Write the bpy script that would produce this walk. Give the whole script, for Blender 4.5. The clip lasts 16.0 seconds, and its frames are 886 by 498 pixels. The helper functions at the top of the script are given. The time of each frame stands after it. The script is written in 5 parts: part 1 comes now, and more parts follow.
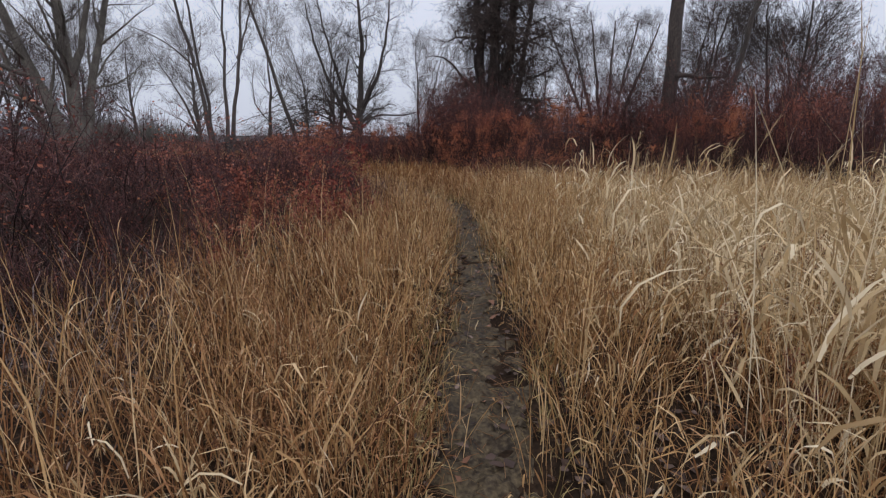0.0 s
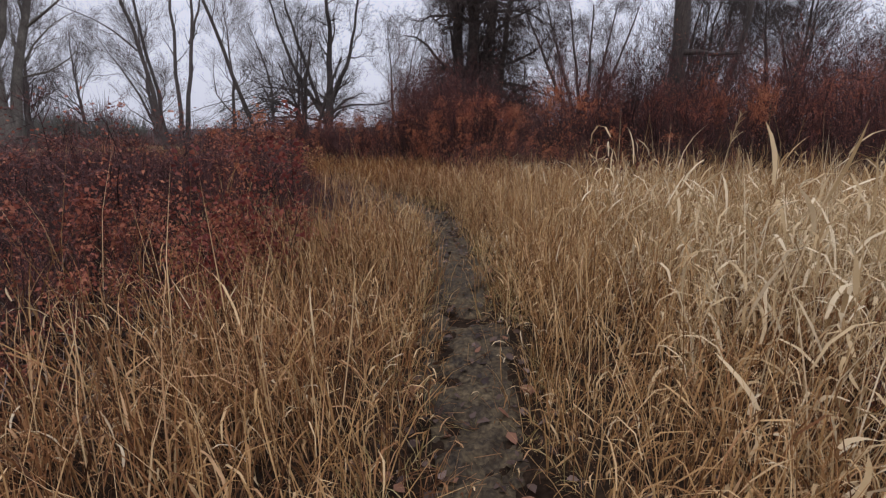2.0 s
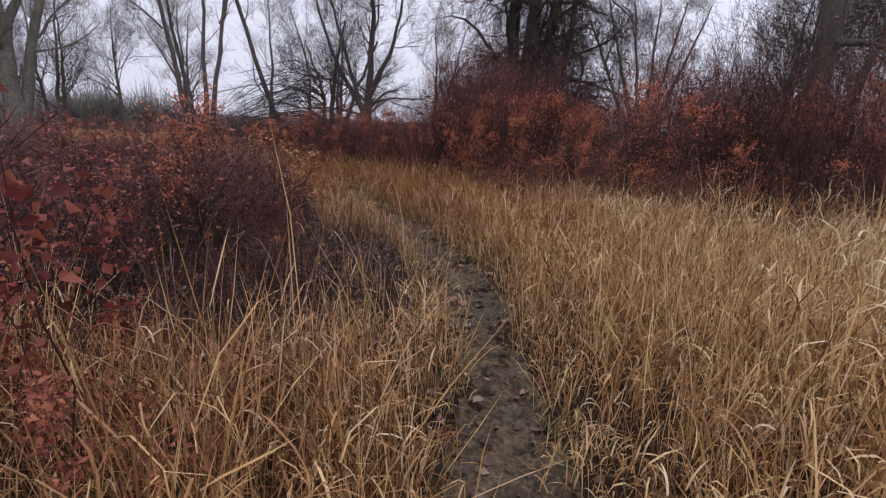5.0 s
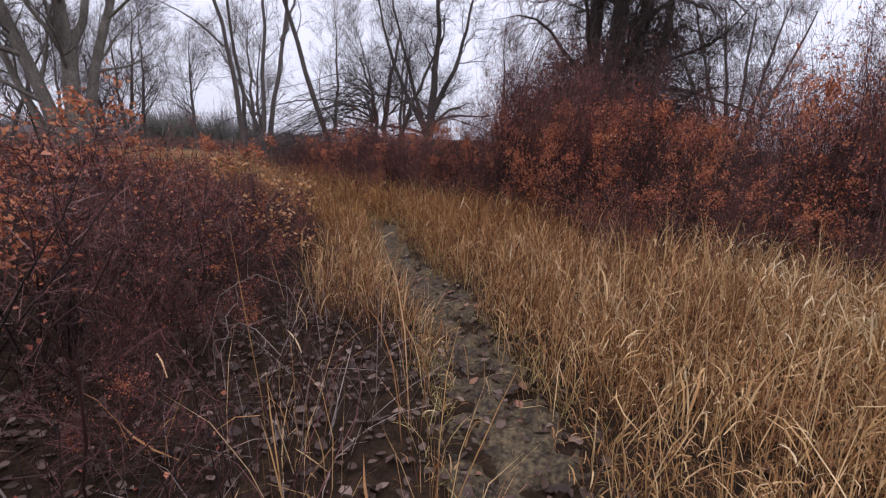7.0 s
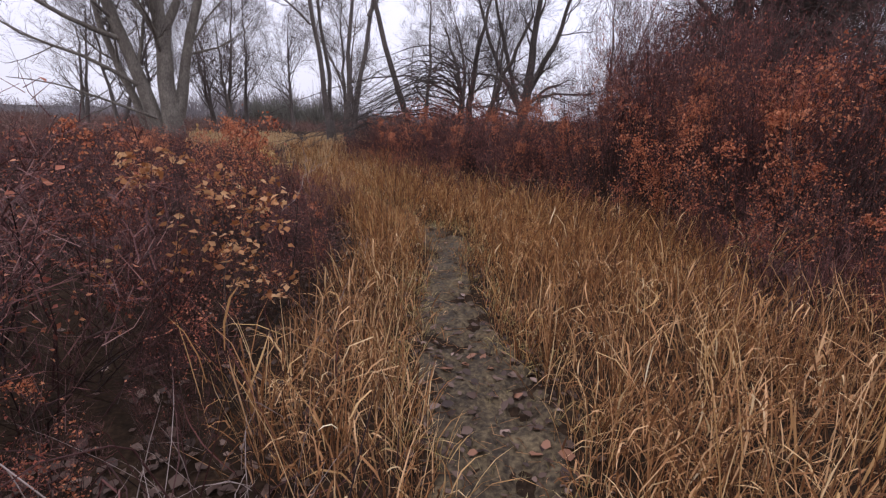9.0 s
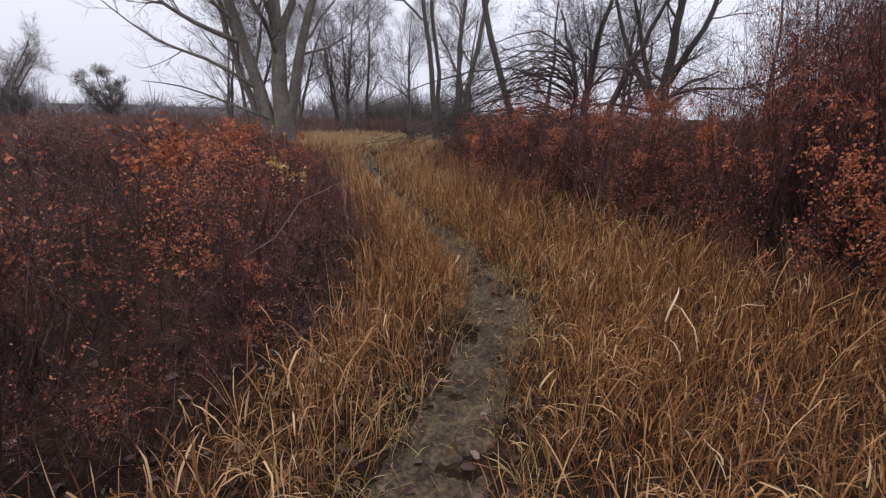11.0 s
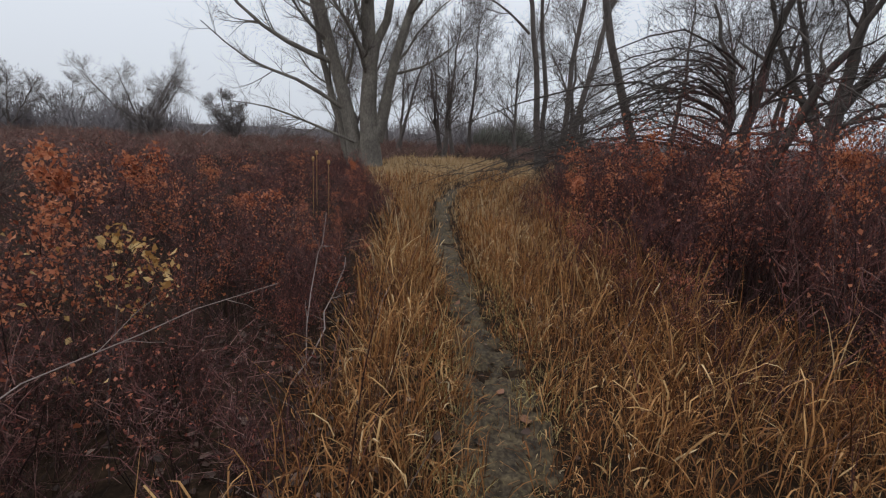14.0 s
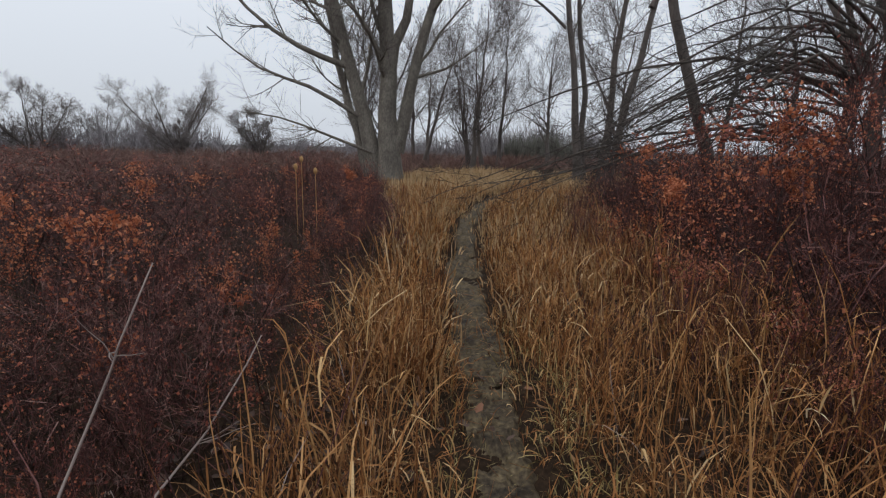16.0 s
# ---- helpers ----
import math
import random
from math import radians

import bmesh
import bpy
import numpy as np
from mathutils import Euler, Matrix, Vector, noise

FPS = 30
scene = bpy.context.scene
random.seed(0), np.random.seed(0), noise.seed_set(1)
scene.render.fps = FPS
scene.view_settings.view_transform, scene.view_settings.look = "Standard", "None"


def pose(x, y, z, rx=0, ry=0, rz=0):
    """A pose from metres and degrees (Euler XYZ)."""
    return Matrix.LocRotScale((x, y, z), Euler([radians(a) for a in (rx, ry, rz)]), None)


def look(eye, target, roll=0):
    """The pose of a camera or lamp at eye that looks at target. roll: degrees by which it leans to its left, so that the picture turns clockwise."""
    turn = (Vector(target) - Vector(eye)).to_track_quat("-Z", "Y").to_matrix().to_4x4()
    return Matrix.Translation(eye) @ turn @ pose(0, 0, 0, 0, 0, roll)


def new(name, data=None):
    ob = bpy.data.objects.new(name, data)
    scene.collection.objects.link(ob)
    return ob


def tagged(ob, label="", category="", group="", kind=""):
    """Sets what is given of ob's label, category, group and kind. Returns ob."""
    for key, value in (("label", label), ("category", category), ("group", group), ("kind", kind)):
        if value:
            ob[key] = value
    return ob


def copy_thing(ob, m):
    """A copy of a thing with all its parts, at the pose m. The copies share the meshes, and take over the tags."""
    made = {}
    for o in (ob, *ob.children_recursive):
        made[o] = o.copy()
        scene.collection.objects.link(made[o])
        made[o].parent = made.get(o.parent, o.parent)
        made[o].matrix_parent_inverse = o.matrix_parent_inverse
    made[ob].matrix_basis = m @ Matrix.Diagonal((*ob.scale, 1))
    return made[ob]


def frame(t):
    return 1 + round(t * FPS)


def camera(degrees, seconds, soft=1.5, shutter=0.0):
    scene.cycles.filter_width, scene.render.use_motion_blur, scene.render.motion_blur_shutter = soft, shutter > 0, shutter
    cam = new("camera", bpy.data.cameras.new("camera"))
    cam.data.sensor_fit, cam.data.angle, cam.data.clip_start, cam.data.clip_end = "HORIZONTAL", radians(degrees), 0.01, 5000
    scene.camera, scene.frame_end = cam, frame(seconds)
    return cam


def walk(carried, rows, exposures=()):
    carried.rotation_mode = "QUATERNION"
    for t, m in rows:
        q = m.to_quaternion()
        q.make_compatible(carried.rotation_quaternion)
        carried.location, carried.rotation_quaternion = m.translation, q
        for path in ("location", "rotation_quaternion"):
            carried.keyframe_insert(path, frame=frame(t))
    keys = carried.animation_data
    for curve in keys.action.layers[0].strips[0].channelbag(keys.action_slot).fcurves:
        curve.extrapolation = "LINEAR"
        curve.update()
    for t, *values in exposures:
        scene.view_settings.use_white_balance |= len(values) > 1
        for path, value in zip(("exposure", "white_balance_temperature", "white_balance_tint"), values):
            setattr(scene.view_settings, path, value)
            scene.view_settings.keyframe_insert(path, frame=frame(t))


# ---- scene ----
cam = camera(85.6, 16.0, soft=1.25)
PATH = [
    (0, (-0.046, 0.555, 1.497), (-0.019, 2.501, 1.037), 0.2),
    (0.5, (-0.052, 0.958, 1.531), (-0.076, 2.889, 1.01), 0.3),
    (1, (-0.046, 1.596, 1.516), (0.026, 3.544, 1.067), 0.7),
    (1.5, (-0.029, 2.176, 1.485), (0.046, 4.108, 0.972), -0.6),
    (2, (0.021, 2.803, 1.483), (0.133, 4.736, 0.986), -0.6),
    (2.5, (0.112, 3.389, 1.489), (0.216, 5.324, 0.993), -0.5),
    (3, (0.216, 4.015, 1.462), (0.323, 5.952, 0.978), -0.6),
    (3.5, (0.204, 4.532, 1.535), (0.342, 6.465, 1.04), -0.5),
    (3.7, (0.199, 4.75, 1.534), (0.28, 6.682, 1.023), -0.7),
    (5.8, (0.137, 7.16, 1.59), (0.064, 9.095, 1.089), 2.6),
    (6, (0.179, 7.448, 1.542), (0.044, 9.387, 1.071), 1.6),
    (6.5, (0.206, 8.134, 1.525), (-0.069, 10.062, 1.066), 1.5),
    (7, (0.182, 8.765, 1.566), (-0.124, 10.69, 1.119), 2.1),
    (7.5, (0.186, 9.424, 1.573), (-0.202, 11.333, 1.121), 2.2),
    (8, (0.09, 10.046, 1.562), (-0.314, 11.942, 1.07), 2.0),
    (8.5, (0.069, 10.574, 1.572), (-0.509, 12.414, 1.041), 1.4),
    (9, (-0.075, 11.093, 1.565), (-0.741, 12.903, 1.035), 1.8),
    (9.5, (-0.197, 11.66, 1.566), (-1.015, 13.402, 1.023), 0.4),
    (9.7, (-0.233, 11.872, 1.565), (-1.146, 13.574, 1.046), -0.2),
    (11.8, (-0.62, 14.264, 1.614), (-1.847, 15.744, 1.063), 1.8),
    (12, (-0.743, 14.457, 1.612), (-2.033, 15.892, 1.086), 1.1),
    (12.5, (-1.112, 15.008, 1.551), (-2.412, 16.443, 1.051), 1.0),
    (13, (-1.378, 15.435, 1.563), (-2.695, 16.848, 1.048), 1.3),
    (13.5, (-1.646, 15.807, 1.603), (-3.044, 17.144, 1.095), 1.3),
    (14, (-1.966, 16.179, 1.615), (-3.397, 17.497, 1.151), 2.6),
    (14.5, (-2.368, 16.612, 1.537), (-3.863, 17.821, 0.986), 3.0),
    (15, (-2.755, 16.978, 1.506), (-4.247, 18.206, 0.989), 1.5),
    (15.5, (-3.08, 17.334, 1.457), (-4.61, 18.529, 0.979), 0.9),
    (16, (-3.458, 17.717, 1.38), (-4.985, 18.941, 0.969), 1.1),
]
EXPOSURE = [(0.0, -0.55, 6250, 14), (3.5, -0.42, 6400, 21), (6.2, -0.2, 6300, 21), (9.3, -0.05, 6450, 23), (12.3, -0.34, 6500, 12), (16.0, -0.46, 6500, 8)]
walk(cam, [(t, look(eye, target, roll)) for t, eye, target, roll in PATH], EXPOSURE)

# ---- sky and light: an overcast late-autumn day ----
world = bpy.data.worlds.new("overcast_sky")
scene.world = world
world.use_nodes = True
wn, wl = world.node_tree.nodes, world.node_tree.links
wn.clear()
w_out = wn.new("ShaderNodeOutputWorld")
w_bg = wn.new("ShaderNodeBackground")
w_sky = wn.new("ShaderNodeTexSky")
w_sky.sky_type, w_sky.sun_disc = "NISHITA", False
w_sky.sun_elevation, w_sky.sun_rotation = radians(32), radians(200)
w_sky.air_density, w_sky.dust_density = 1.0, 4.0
w_mix = wn.new("ShaderNodeMix")
w_mix.data_type = "RGBA"
w_mix.inputs[0].default_value = 0.86
w_tex = wn.new("ShaderNodeTexCoord")
w_sep = wn.new("ShaderNodeSeparateXYZ")
w_ramp = wn.new("ShaderNodeMapRange")
w_ramp.inputs[1].default_value, w_ramp.inputs[2].default_value = 0.05, 1.0
w_grad = wn.new("ShaderNodeMix")
w_grad.data_type = "RGBA"
w_grad.inputs[6].default_value = (9.9, 10.5, 11.7, 1)
w_grad.inputs[7].default_value = (18.5, 19.2, 20.6, 1)
wl.new(w_tex.outputs["Generated"], w_sep.inputs[0])
wl.new(w_sep.outputs[2], w_ramp.inputs[0])
wl.new(w_ramp.outputs[0], w_grad.inputs[0])
wl.new(w_grad.outputs[2], w_mix.inputs[7])
w_bg.inputs["Strength"].default_value = 0.1
wl.new(w_sky.outputs[0], w_mix.inputs[6])
wl.new(w_mix.outputs[2], w_bg.inputs["Color"])
wl.new(w_bg.outputs[0], w_out.inputs[0])
sun = new("sun", bpy.data.lights.new("sun", "SUN"))
sun.data.energy, sun.data.angle, sun.data.color = 0.5, radians(50), (1.0, 0.94, 0.86)
sun.matrix_basis = look((-3, -6, 14), (0, 0, 0))


# ---- materials ----
def island_mat(name, stops, rough=0.8, shift=0.25, through_light=0.0, by_object=0.0):
    """Colour picked for each loose piece from a ramp, with fine mottling along it."""
    m = bpy.data.materials.new(name)
    m.use_nodes = True
    n, l = m.node_tree.nodes, m.node_tree.links
    bsdf = n["Principled BSDF"]
    out = n["Material Output"]
    geo = n.new("ShaderNodeNewGeometry")
    tex = n.new("ShaderNodeTexCoord")
    no = n.new("ShaderNodeTexNoise")
    no.inputs["Scale"].default_value, no.inputs["Detail"].default_value = 9.0, 4.0
    l.new(tex.outputs["Object"], no.inputs["Vector"])
    ma = n.new("ShaderNodeMath")
    ma.operation = "MULTIPLY_ADD"
    ma.inputs[1].default_value = shift
    ma.inputs[2].default_value = -0.5 * shift
    l.new(no.outputs["Fac"], ma.inputs[0])
    ad = n.new("ShaderNodeMath")
    l.new(geo.outputs["Random Per Island"], ad.inputs[0])
    l.new(ma.outputs[0], ad.inputs[1])
    last = ad.outputs[0]
    if by_object:
        info = n.new("ShaderNodeObjectInfo")
        mo = n.new("ShaderNodeMath")
        mo.operation = "MULTIPLY_ADD"
        mo.inputs[1].default_value, mo.inputs[2].default_value = by_object, -0.5 * by_object
        l.new(info.outputs["Random"], mo.inputs[0])
        a2 = n.new("ShaderNodeMath")
        l.new(last, a2.inputs[0])
        l.new(mo.outputs[0], a2.inputs[1])
        last = a2.outputs[0]
    ramp = n.new("ShaderNodeValToRGB")
    els = ramp.color_ramp.elements
    while len(els) < len(stops):
        els.new(0.5)
    for e, (p, c) in zip(els, stops):
        e.position, e.color = p, (*c, 1)
    l.new(last, ramp.inputs[0])
    l.new(ramp.outputs[0], bsdf.inputs["Base Color"])
    bsdf.inputs["Roughness"].default_value = rough
    bsdf.inputs["Specular IOR Level"].default_value = 0.25
    if through_light:
        tr = n.new("ShaderNodeBsdfTranslucent")
        mx = n.new("ShaderNodeMixShader")
        mx.inputs[0].default_value = through_light
        l.new(ramp.outputs[0], tr.inputs["Color"])
        l.new(bsdf.outputs[0], mx.inputs[1])
        l.new(tr.outputs[0], mx.inputs[2])
        l.new(mx.outputs[0], out.inputs["Surface"])
    return m


def rough_mat(name, stops, scale=6.0, stretch=(1, 1, 1), rough=(0.6, 0.95), bump=0.4, fine=60.0, spec=0.3):
    """Weathered surface: two scales of noise in colour, roughness and relief."""
    m = bpy.data.materials.new(name)
    m.use_nodes = True
    n, l = m.node_tree.nodes, m.node_tree.links
    bsdf = n["Principled BSDF"]
    tex = n.new("ShaderNodeTexCoord")
    mp = n.new("ShaderNodeMapping")
    mp.inputs["Scale"].default_value = stretch
    l.new(tex.outputs["Object"], mp.inputs["Vector"])
    a = n.new("ShaderNodeTexNoise")
    a.inputs["Scale"].default_value, a.inputs["Detail"].default_value, a.inputs["Roughness"].default_value = scale, 6.0, 0.65
    b = n.new("ShaderNodeTexNoise")
    b.inputs["Scale"].default_value, b.inputs["Detail"].default_value = fine, 5.0
    l.new(mp.outputs[0], a.inputs["Vector"])
    l.new(mp.outputs[0], b.inputs["Vector"])
    mixv = n.new("ShaderNodeMath")
    mixv.operation = "MULTIPLY_ADD"
    mixv.inputs[1].default_value = 0.45
    l.new(b.outputs["Fac"], mixv.inputs[0])
    half = n.new("ShaderNodeMath")
    half.operation = "MULTIPLY"
    half.inputs[1].default_value = 0.55
    l.new(a.outputs["Fac"], half.inputs[0])
    l.new(half.outputs[0], mixv.inputs[2])
    ramp = n.new("ShaderNodeValToRGB")
    els = ramp.color_ramp.elements
    while len(els) < len(stops):
        els.new(0.5)
    for e, (p, c) in zip(els, stops):
        e.position, e.color = p, (*c, 1)
    l.new(mixv.outputs[0], ramp.inputs[0])
    l.new(ramp.outputs[0], bsdf.inputs["Base Color"])
    mr = n.new("ShaderNodeMapRange")
    mr.inputs[1].default_value, mr.inputs[2].default_value = 0.35, 0.65
    mr.inputs[3].default_value, mr.inputs[4].default_value = rough
    l.new(a.outputs["Fac"], mr.inputs[0])
    l.new(mr.outputs[0], bsdf.inputs["Roughness"])
    bp = n.new("ShaderNodeBump")
    bp.inputs["Strength"].default_value, bp.inputs["Distance"].default_value = bump, 0.02
    l.new(mixv.outputs[0], bp.inputs["Height"])
    l.new(bp.outputs[0], bsdf.inputs["Normal"])
    bsdf.inputs["Specular IOR Level"].default_value = spec
    return m


M_GRASS_TAN = island_mat("dry_tan_grass", [(0.0, (0.12, 0.056, 0.022)), (0.35, (0.355, 0.193, 0.078)), (0.68, (0.57, 0.36, 0.16)), (1.0, (0.79, 0.59, 0.335))], through_light=0.25)
M_GRASS_RUST = island_mat("rust_brown_grass", [(0.0, (0.066, 0.027, 0.012)), (0.4, (0.23, 0.104, 0.042)), (0.72, (0.42, 0.215, 0.095)), (1.0, (0.70, 0.46, 0.25))], through_light=0.25)
M_GRASS_ORANGE = island_mat("orange_brown_grass", [(0.0, (0.06, 0.023, 0.009)), (0.4, (0.215, 0.090, 0.032)), (0.76, (0.40, 0.188, 0.068)), (1.0, (0.63, 0.38, 0.17))], through_light=0.25)
M_GRASS_THATCH = island_mat("trodden_olive_thatch", [(0.0, (0.07, 0.052, 0.022)), (0.6, (0.15, 0.12, 0.055)), (1.0, (0.28, 0.23, 0.12))], through_light=0.1)
M_GRASS_MAT = island_mat("rotting_grass_thatch", [(0.0, (0.09, 0.042, 0.02)), (0.5, (0.20, 0.10, 0.045)), (1.0, (0.38, 0.22, 0.11))], through_light=0.1)
M_GRASS_PALE = island_mat("bleached_straw_grass", [(0.0, (0.30, 0.195, 0.09)), (0.35, (0.54, 0.39, 0.205)), (0.7, (0.72, 0.57, 0.35)), (1.0, (0.83, 0.72, 0.51))], through_light=0.25)
M_GRASS_OLIVE = island_mat("faded_olive_grass", [(0.0, (0.18, 0.13, 0.045)), (0.5, (0.38, 0.29, 0.12)), (1.0, (0.55, 0.44, 0.22))], through_light=0.2)
M_TWIG_MAROON = island_mat("maroon_twig_bark", [(0.0, (0.010, 0.005, 0.005)), (0.5, (0.030, 0.012, 0.0115)), (0.86, (0.080, 0.033, 0.030)), (1.0, (0.19, 0.11, 0.095))], rough=0.65, by_object=0.25)
M_TWIG_TIP = island_mat("reddish_twig_tips", [(0.0, (0.024, 0.010, 0.010)), (0.5, (0.084, 0.031, 0.030)), (0.88, (0.175, 0.072, 0.064)), (1.0, (0.26, 0.15, 0.13))], rough=0.65, by_object=0.25)
M_TWIG_GREY = island_mat("grey_twig_bark", [(0.0, (0.016, 0.011, 0.010)), (0.5, (0.042, 0.029, 0.026)), (1.0, (0.19, 0.145, 0.135))], rough=0.7, by_object=0.25)
M_LEAF_RED = island_mat("dull_red_leaf", [(0.0, (0.12, 0.035, 0.028)), (0.5, (0.32, 0.098, 0.066)), (1.0, (0.54, 0.22, 0.125))], rough=0.55, through_light=0.3, by_object=0.35)
M_LEAF_ORANGE = island_mat("orange_brown_leaf", [(0.0, (0.16, 0.045, 0.026)), (0.5, (0.46, 0.148, 0.072)), (1.0, (0.66, 0.29, 0.15))], rough=0.55, through_light=0.35, by_object=0.3)
M_LEAF_AMBER = island_mat("amber_leaf", [(0.0, (0.24, 0.085, 0.032)), (0.5, (0.42, 0.195, 0.08)), (1.0, (0.62, 0.38, 0.19))], rough=0.55, through_light=0.3)
M_LEAF_RUSSET = island_mat("russet_leaf", [(0.0, (0.09, 0.027, 0.020)), (0.5, (0.26, 0.082, 0.045)), (0.85, (0.42, 0.16, 0.075)), (1.0, (0.54, 0.27, 0.13))], rough=0.55, through_light=0.3, shift=0.5)
M_LEAF_TAN = island_mat("tan_yellow_leaf", [(0.0, (0.34, 0.17, 0.055)), (0.5, (0.56, 0.34, 0.12)), (1.0, (0.70, 0.51, 0.25))], rough=0.55, through_light=0.3)
M_GRASS_FIELD = island_mat("pale_field_grass", [(0.0, (0.30, 0.175, 0.08)), (0.5, (0.47, 0.31, 0.16)), (1.0, (0.64, 0.47, 0.28))], through_light=0.2)
M_LEAF_CRIMSON = island_mat("crimson_leaf", [(0.0, (0.09, 0.02, 0.018)), (0.5, (0.21, 0.05, 0.04)), (1.0, (0.34, 0.11, 0.07))], rough=0.6, through_light=0.3)
M_LEAF_FALLEN = island_mat("rusty_fallen_leaf", [(0.0, (0.14, 0.06, 0.035)), (0.5, (0.22, 0.10, 0.06)), (1.0, (0.34, 0.20, 0.13))], rough=0.5)
M_TWIG_PALE = island_mat("pale_dead_twig", [(0.0, (0.18, 0.14, 0.125)), (1.0, (0.34, 0.28, 0.26))], rough=0.8)
M_LITTER = island_mat("fallen_leaf_litter", [(0.0, (0.03, 0.017, 0.013)), (0.5, (0.075, 0.046, 0.036)), (0.9, (0.13, 0.085, 0.066)), (1.0, (0.28, 0.20, 0.165))], rough=0.5)
M_GROUND = rough_mat("dark_leafy_soil", [(0.3, (0.010, 0.007, 0.005)), (0.5, (0.028, 0.018, 0.012)), (0.7, (0.065, 0.042, 0.027))], scale=6.0, rough=(0.85, 1.0), bump=1.0, fine=35, spec=0.05)
M_MUD = rough_mat("wet_trodden_mud", [(0.36, (0.013, 0.009, 0.006)), (0.46, (0.048, 0.035, 0.022)), (0.56, (0.105, 0.080, 0.048)), (0.68, (0.20, 0.155, 0.092))], scale=9.0, rough=(0.5, 0.95), bump=1.0, fine=38, spec=0.18)
M_BARK_POPLAR = rough_mat("pale_grey_poplar_bark", [(0.3, (0.05, 0.042, 0.035)), (0.48, (0.13, 0.113, 0.095)), (0.7, (0.25, 0.228, 0.195))], scale=3.0, stretch=(1, 1, 0.5), bump=0.6, fine=22)
M_BARK_DARK = rough_mat("dark_furrowed_bark", [(0.3, (0.03, 0.024, 0.022)), (0.5, (0.065, 0.053, 0.047)), (0.7, (0.12, 0.10, 0.085))], scale=4.0, stretch=(1, 1, 0.3), bump=0.8, fine=30)
M_BARK_MID = rough_mat("brown_grey_bark", [(0.3, (0.045, 0.037, 0.034)), (0.5, (0.10, 0.084, 0.076)), (0.7, (0.17, 0.145, 0.13))], scale=4.0, stretch=(1, 1, 0.35), bump=0.7, fine=30)
M_TWIG_TREE = island_mat("thin_tree_twigs", [(0.0, (0.06, 0.05, 0.048)), (1.0, (0.15, 0.12, 0.115))], rough=0.8)
# twigs of the distant willows, colour lightened to stand in for haze
M_TWIG_HAZE_TINT = island_mat("haze_tinted_pale_twigs", [(0.0, (0.12, 0.105, 0.105)), (1.0, (0.24, 0.21, 0.20))], rough=0.85)
M_TWIG_DARK = island_mat("dark_wet_twigs", [(0.0, (0.022, 0.018, 0.017)), (1.0, (0.06, 0.05, 0.045))], rough=0.7)
M_TWIG_CREEPER = island_mat("brown_creeper_twigs", [(0.0, (0.025, 0.018, 0.016)), (0.6, (0.06, 0.042, 0.036)), (1.0, (0.13, 0.095, 0.08))], rough=0.7)
# distance haze is painted in: far twigs paler and greyer, no volume
M_FAR = island_mat("haze_tinted_far_twigs", [(0.0, (0.17, 0.155, 0.16)), (1.0, (0.30, 0.28, 0.29))], rough=0.9)
M_SCRUB = island_mat("brown_scrub_twigs", [(0.0, (0.10, 0.055, 0.05)), (0.6, (0.17, 0.095, 0.08)), (1.0, (0.28, 0.19, 0.15))], rough=0.85)
# olive far scrub, greyed in its colour for distance haze
M_FAR_GREEN = island_mat("haze_tinted_far_scrub", [(0.0, (0.11, 0.105, 0.09)), (1.0, (0.19, 0.185, 0.16))], rough=0.9)


# ---- mesh building ----
RNG = np.random.default_rng(7)


def mesh_from(name, verts, quads=None, tris=None, mat=None, smooth=False):
    nq = 0 if quads is None else len(quads)
    nt = 0 if tris is None else len(tris)
    me = bpy.data.meshes.new(name)
    me.vertices.add(len(verts))
    me.vertices.foreach_set("co", np.ascontiguousarray(verts, dtype=np.float32).ravel())
    idx = []
    if nq:
        idx.append(np.asarray(quads, dtype=np.int32).ravel())
    if nt:
        idx.append(np.asarray(tris, dtype=np.int32).ravel())
    idx = np.concatenate(idx)
    me.loops.add(len(idx))
    me.loops.foreach_set("vertex_index", idx)
    me.polygons.add(nq + nt)
    starts = np.concatenate([np.arange(nq) * 4, nq * 4 + np.arange(nt) * 3]).astype(np.int32)
    me.polygons.foreach_set("loop_start", starts)
    if smooth:
        me.polygons.foreach_set("use_smooth", np.ones(nq + nt, dtype=bool))
    me.update(calc_edges=True)
    if mat:
        me.materials.append(mat)
    return me


def part(name, me, parent, label=""):
    """One mesh object under a thing or a part."""
    ob = new(name, me)
    ob.parent = parent
    if label:
        tagged(ob, label)
    return ob


def unit(v):
    return v / np.maximum(np.linalg.norm(v, axis=-1, keepdims=True), 1e-9)


def tubes(P, R, sides=3):
    """Tapered tubes along N polylines of K points: vertices and quads."""
    N, K = P.shape[:2]
    T = np.empty_like(P)
    T[:, 1:-1] = P[:, 2:] - P[:, :-2]
    T[:, 0], T[:, -1] = P[:, 1] - P[:, 0], P[:, -1] - P[:, -2]
    T = unit(T)
    ref = np.where(np.abs(T[:, :1, 2:3]) > 0.9, np.array([1.0, 0, 0]), np.array([0, 0, 1.0]))
    A = unit(np.cross(T, np.broadcast_to(ref, T.shape)))
    B = np.cross(T, A)
    ang = np.arange(sides) * 2 * np.pi / sides
    V = P[:, :, None] + R[:, :, None, None] * (A[:, :, None] * np.cos(ang)[:, None] + B[:, :, None] * np.sin(ang)[:, None])
    base = (np.arange(N)[:, None, None] * K + np.arange(K - 1)[None, :, None]) * sides
    s = np.arange(sides)[None, None]
    s2 = (s + 1) % sides
    Q = np.stack([base + s, base + s2, base + sides + s2, base + sides + s], -1).reshape(-1, 4)
    return V.reshape(-1, 3), Q


